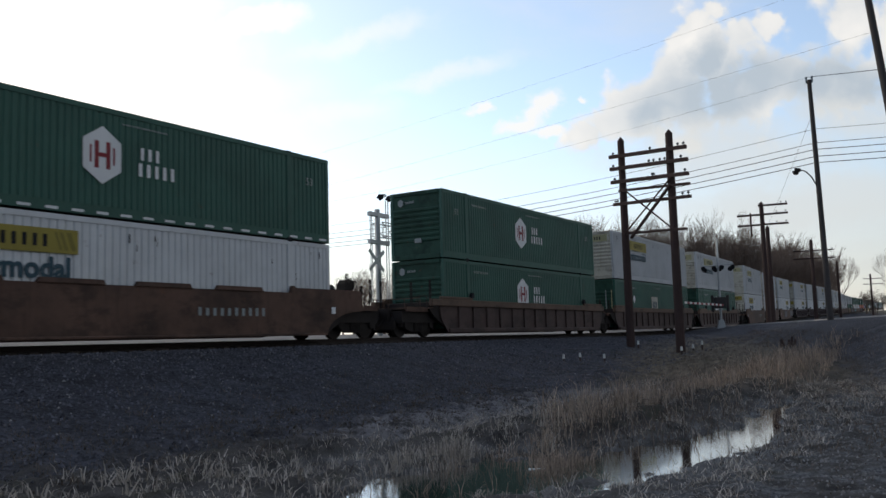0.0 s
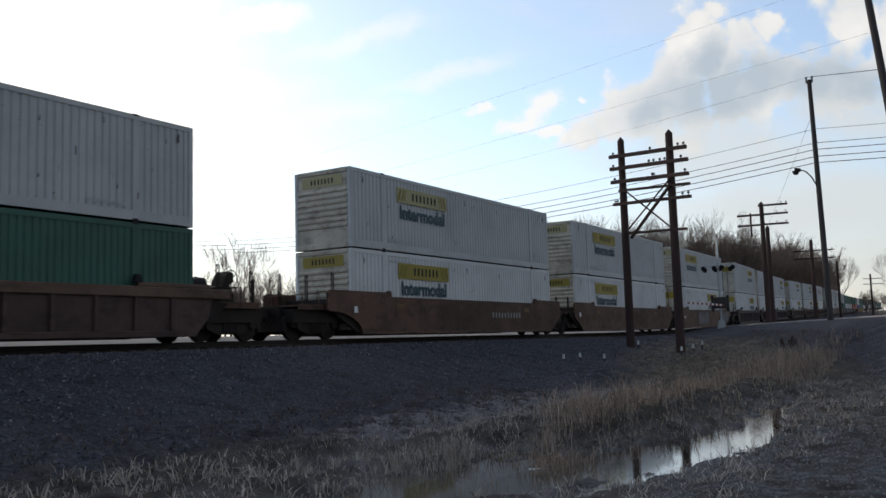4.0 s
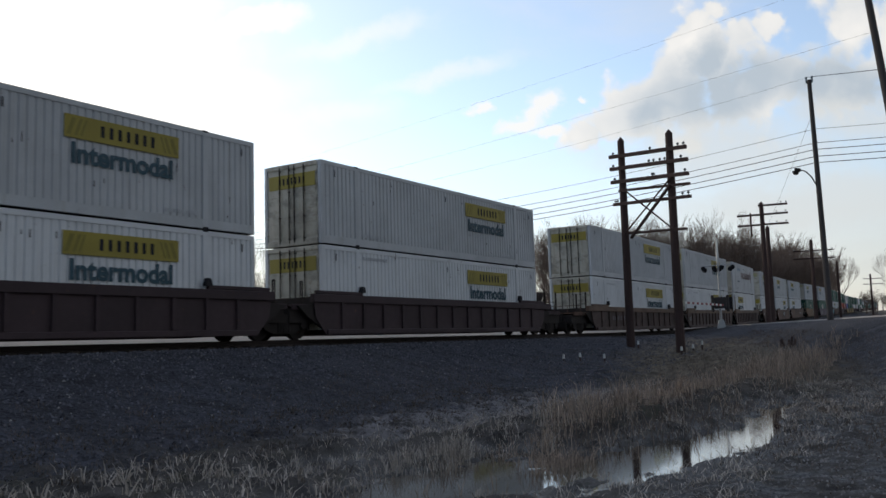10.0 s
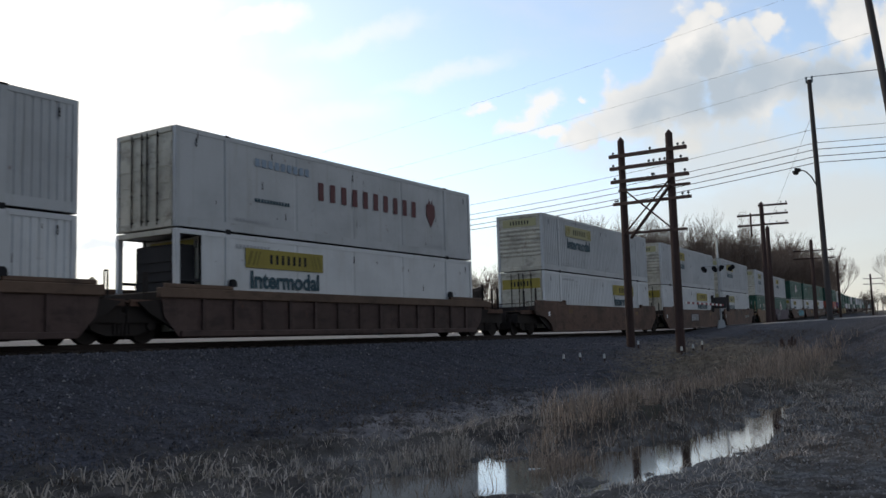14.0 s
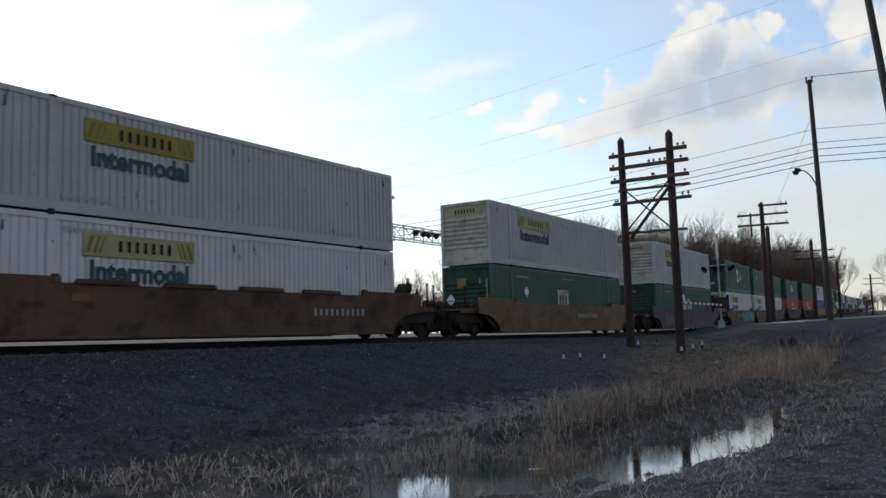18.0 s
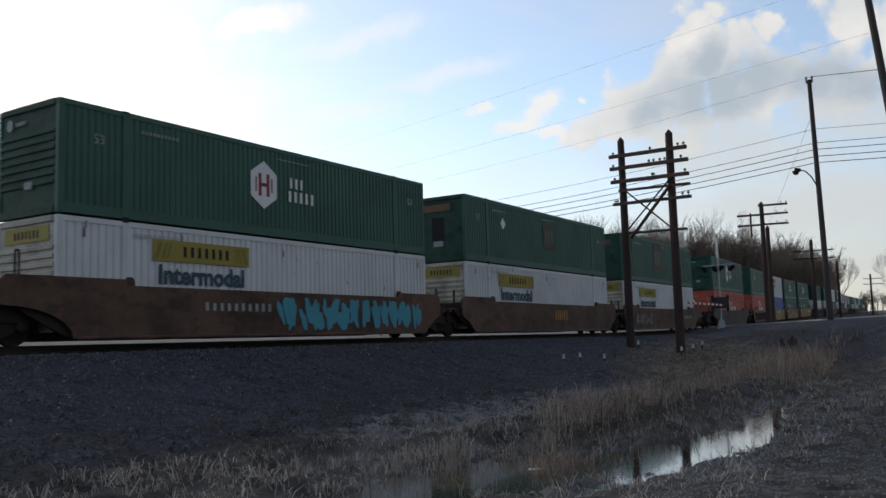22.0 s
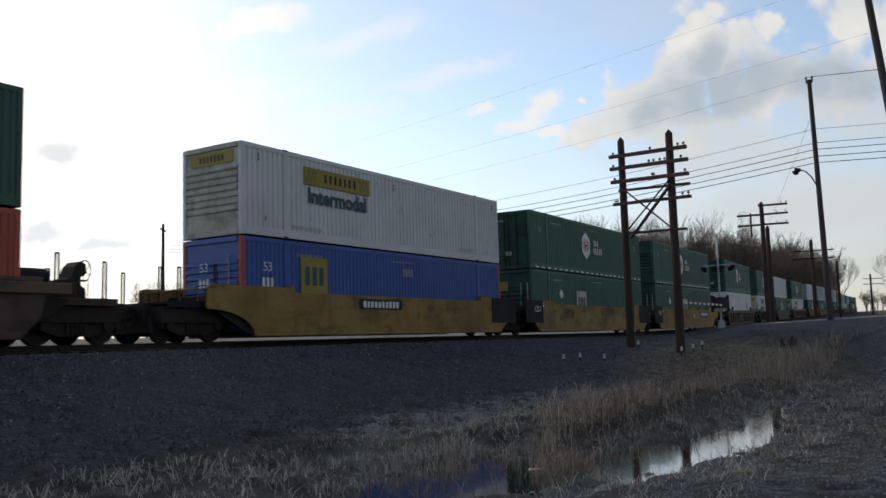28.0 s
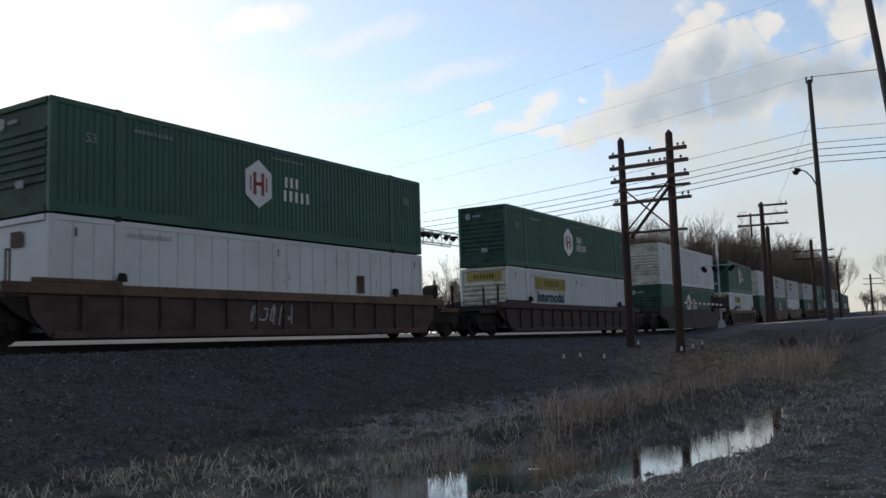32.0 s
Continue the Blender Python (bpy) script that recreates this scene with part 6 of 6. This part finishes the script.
tufts("cinder_weeds", "thin dead weeds on the cinder bank", M_BRUSH,
      strewn(9000, 5, 34, 9.6, 15, 8, lambda x, y, u: u < 0.3 + 0.6 * rough(x, y, 2.6, 3)), 0.20, 0.005, 1.2, 9)
tufts("bank_weeds", "low dead brown weeds matted over the foot of the cinder bank", M_WEED,
      strewn(26000, 3, 22, 9.4, 14.5, 40, lambda x, y, u: u < (0.45 + 0.6 * rough(x, y, 1.5, 3)) * (1 - smooth(11.5, 14.5, y))), 0.13, 0.009, 1.6, 41)
tufts("bank_straw", "thin pale straw strewn over the muddy bank", M_STRAW,
      strewn(30000, 7, 26, 2.2, 9.2, 10, lambda x, y, u: dry(x, y) & (u < 0.42 + 0.6 * rough(x, y, 1.3, 1))), 0.16, 0.006, 1.9, 11)
tufts("ditch_grass", "knee-high dry grass tufts between the two ditches", M_STRAW,
      strewn(9000, 8.5, 19, 5.5, 9.5, 24, lambda x, y, u: dry(x, y) & (u < 0.1 + 0.8 * rough(x, y, 1.2, 1)) & (x < 2.3 * y)), 0.26, 0.006, 1.2, 25)
tufts("mud_litter", "short brown dead stems littering the mud and gravel", M_BRUSH,
      strewn(42000, 6.5, 24, 0.6, 9.4, 20, lambda x, y, u: dry(x, y) & (u < 0.45 + 0.5 * rough(x, y, 1.4, 2))), 0.075, 0.007, 2.2, 21)
tufts("tussock", "thick brown tussock of dead grass at the water's edge", M_REED,
      strewn(7000, 10.2, 13.2, 4.8, 7.6, 30, lambda x, y, u: (np.hypot((x - 11.1) / 0.75, (y - 5.35) / 0.42) < 0.9 + 0.35 * rough(x, y, 0.8, 1)) & (u < 0.75)), 0.55, 0.006, 0.75, 31)
tufts("tussock", "low brown tussock of dead grass between the ditches", M_STRAW,
      strewn(6000, 9.2, 12.6, 6.6, 8.6, 32, lambda x, y, u: (np.hypot((x - 10.7) / 1.1, (y - 7.0) / 0.5) < 0.85 + 0.35 * rough(x, y, 0.8, 2)) & (u < 0.7)), 0.36, 0.006, 0.9, 33)
tufts("low_reeds", "sparse short reeds at the water's edge", M_REED,
      strewn(9000, 8, 24, 5.2, 6.6, 22, lambda x, y, u: ((x < 12.5) | (y > 6.0)) & (u < 0.3 + 0.5 * rough(x, y, 1.1, 3)) & (lay(x, y) > pool(x, y) - 0.12)), 0.34, 0.006, 0.9, 23)
tufts("water_reeds", "scattered thin reeds standing in the shallow water", M_REED,
      strewn(5200, 8, 24, 3.0, 7.4, 16, lambda x, y, u: (~dry(x, y)) & (u < 0.14 + 0.5 * rough(x, y, 1.2, 2))), 0.40, 0.005, 0.8, 17)
tufts("pool_reeds", "thin dead reed stems standing in the shallow pool", M_BRUSH,
      strewn(2600, 12.5, 20, 4.0, 6.4, 44, lambda x, y, u: (y > 4.0 + 0.10 * (x - 12) + 0.3 * rough(x, y, 1.1, 1)) & (u < 0.5 + 0.5 * rough(x, y, 0.9, 3))), 0.34, 0.006, 0.6, 45)


def stones(name, label, spots, size, seed, mat=M_STONE):
    """Loose broken stones, four-sided and uneven."""
    r = np.random.RandomState(seed)
    P = np.array(spots)
    n = len(P)
    z = lay(P[:, 0], P[:, 1])
    c = np.stack([P[:, 0], P[:, 1], z + size * 0.1], -1)
    dirs = np.array([(1, 0.1, -0.3), (-0.4, 0.9, -0.3), (-0.5, -0.8, -0.3), (0.1, 0.0, 0.8), (0.35, 0.5, 0.35)])
    s = size * r.uniform(0.35, 1.0, n) ** 1.5
    a = r.uniform(0, 6.283, n)
    D = dirs[None] * r.uniform(0.6, 1.3, (n, 5, 3))
    X = D[..., 0] * np.cos(a)[:, None] - D[..., 1] * np.sin(a)[:, None]
    Y = D[..., 0] * np.sin(a)[:, None] + D[..., 1] * np.cos(a)[:, None]
    V = (c[:, None] + np.stack([X, Y, D[..., 2]], -1) * s[:, None, None]).reshape(-1, 3)
    i = np.arange(n)[:, None] * 5
    F = []
    for f in ((0, 4, 3), (4, 1, 3), (1, 2, 3), (2, 0, 3), (0, 1, 4)):
        F += (i + np.array(f)).tolist()
    me = bpy.data.meshes.new(name)
    me.from_pydata(V.tolist(), [], F)
    me.materials.append(mat)
    tagged(part(name, me, None), label, "stones", kind="stuff")


stones("ballast", "dark grey broken ballast stones on the bank", strewn(42000, 3, 46, 10.2, 19.2, 12, lambda x, y, u: u < 0.5 + 0.5 * smooth(12, 17, y)), 0.052, 13)
stones("pale_stones", "scattered pale stones on the cinder bank", strewn(2400, 3, 40, 10.0, 19.0, 18, lambda x, y, u: u < 0.75), 0.042, 19, M_PALE)
stones("verge_gravel", "grey-brown gravel on the verge", strewn(16000, 7, 30, -0.5, 3.6, 14, lambda x, y, u: u < 0.5 + 0.4 * rough(x, y, 1.4, 1)), 0.03, 15, M_PALE)


def marker(x, y, h, r, label, mat=M_MARK):
    z = float(lay(x, y))
    s = thing("marker_post", label, "post", "marker posts", at=Matrix.Translation((x, y, z)))
    bm = bmesh.new()
    rod(bm, (0, 0, -0.2), (0, 0, h - 0.14), r * 0.7, n=6)
    part("stake", bm, M_POLE, s)
    bm = bmesh.new()
    rod(bm, (0, 0, h - 0.16), (0, 0, h), r, r * 0.8, 8)
    part("cap", bm, mat, s, "white cap")


for x, y, h in ((35.57, 13.09, 0.3), (34.3, 10.85, 0.34), (35.0, 10.6, 0.36), (35.9, 10.5, 0.4), (29.46, 13.71, 0.22), (29.94, 13.27, 0.32), (30.84, 12.69, 0.28)):
    marker(x, y, h, 0.05, "small white-capped stake standing in the trackside weeds")


def fallen_log(x, y, turn, length):
    bm = bmesh.new()
    soft_box(bm, -length / 2, length / 2, -0.03, 0.03, -0.02, 0.025, 0.008)
    ob = part("timber_offcut", bm, M_MARK)
    ob.matrix_basis = pose(x, y, max(float(lay(x, y)), float(pool(x, y))) - 0.02, 0, 3, turn)
    tagged(ob, "pale broken timber lying at the water's edge", "timber")


fallen_log(10.94, 5.52, -34, 0.34)


def stump(x, y):
    z = float(lay(x, y))
    r = random.Random(4)
    t = thing("tree_stump", "dark broken stump with split stubs in the weeds", "stump", at=Matrix.Translation((x, y, z)))
    for i in range(5):
        bm = bmesh.new()
        a = 1.3 * i
        rod(bm, (0.22 * math.cos(a), 0.22 * math.sin(a), -0.1), (0.3 * math.cos(a) + r.uniform(-0.1, 0.1), 0.3 * math.sin(a), r.uniform(0.25, 0.42)), 0.09, 0.04, 7)
        part("stub", bm, M_POLE, t)


stump(37.3, 7.45)

# ---- the train rolls ----


def motions():
    for ob, x, z in TRAIN:
        lift = Matrix.Translation((0, 0, z))
        walk(ob, [(t, ride(x - SPEED * t) @ lift) for t in range(0, 33)])


motions()
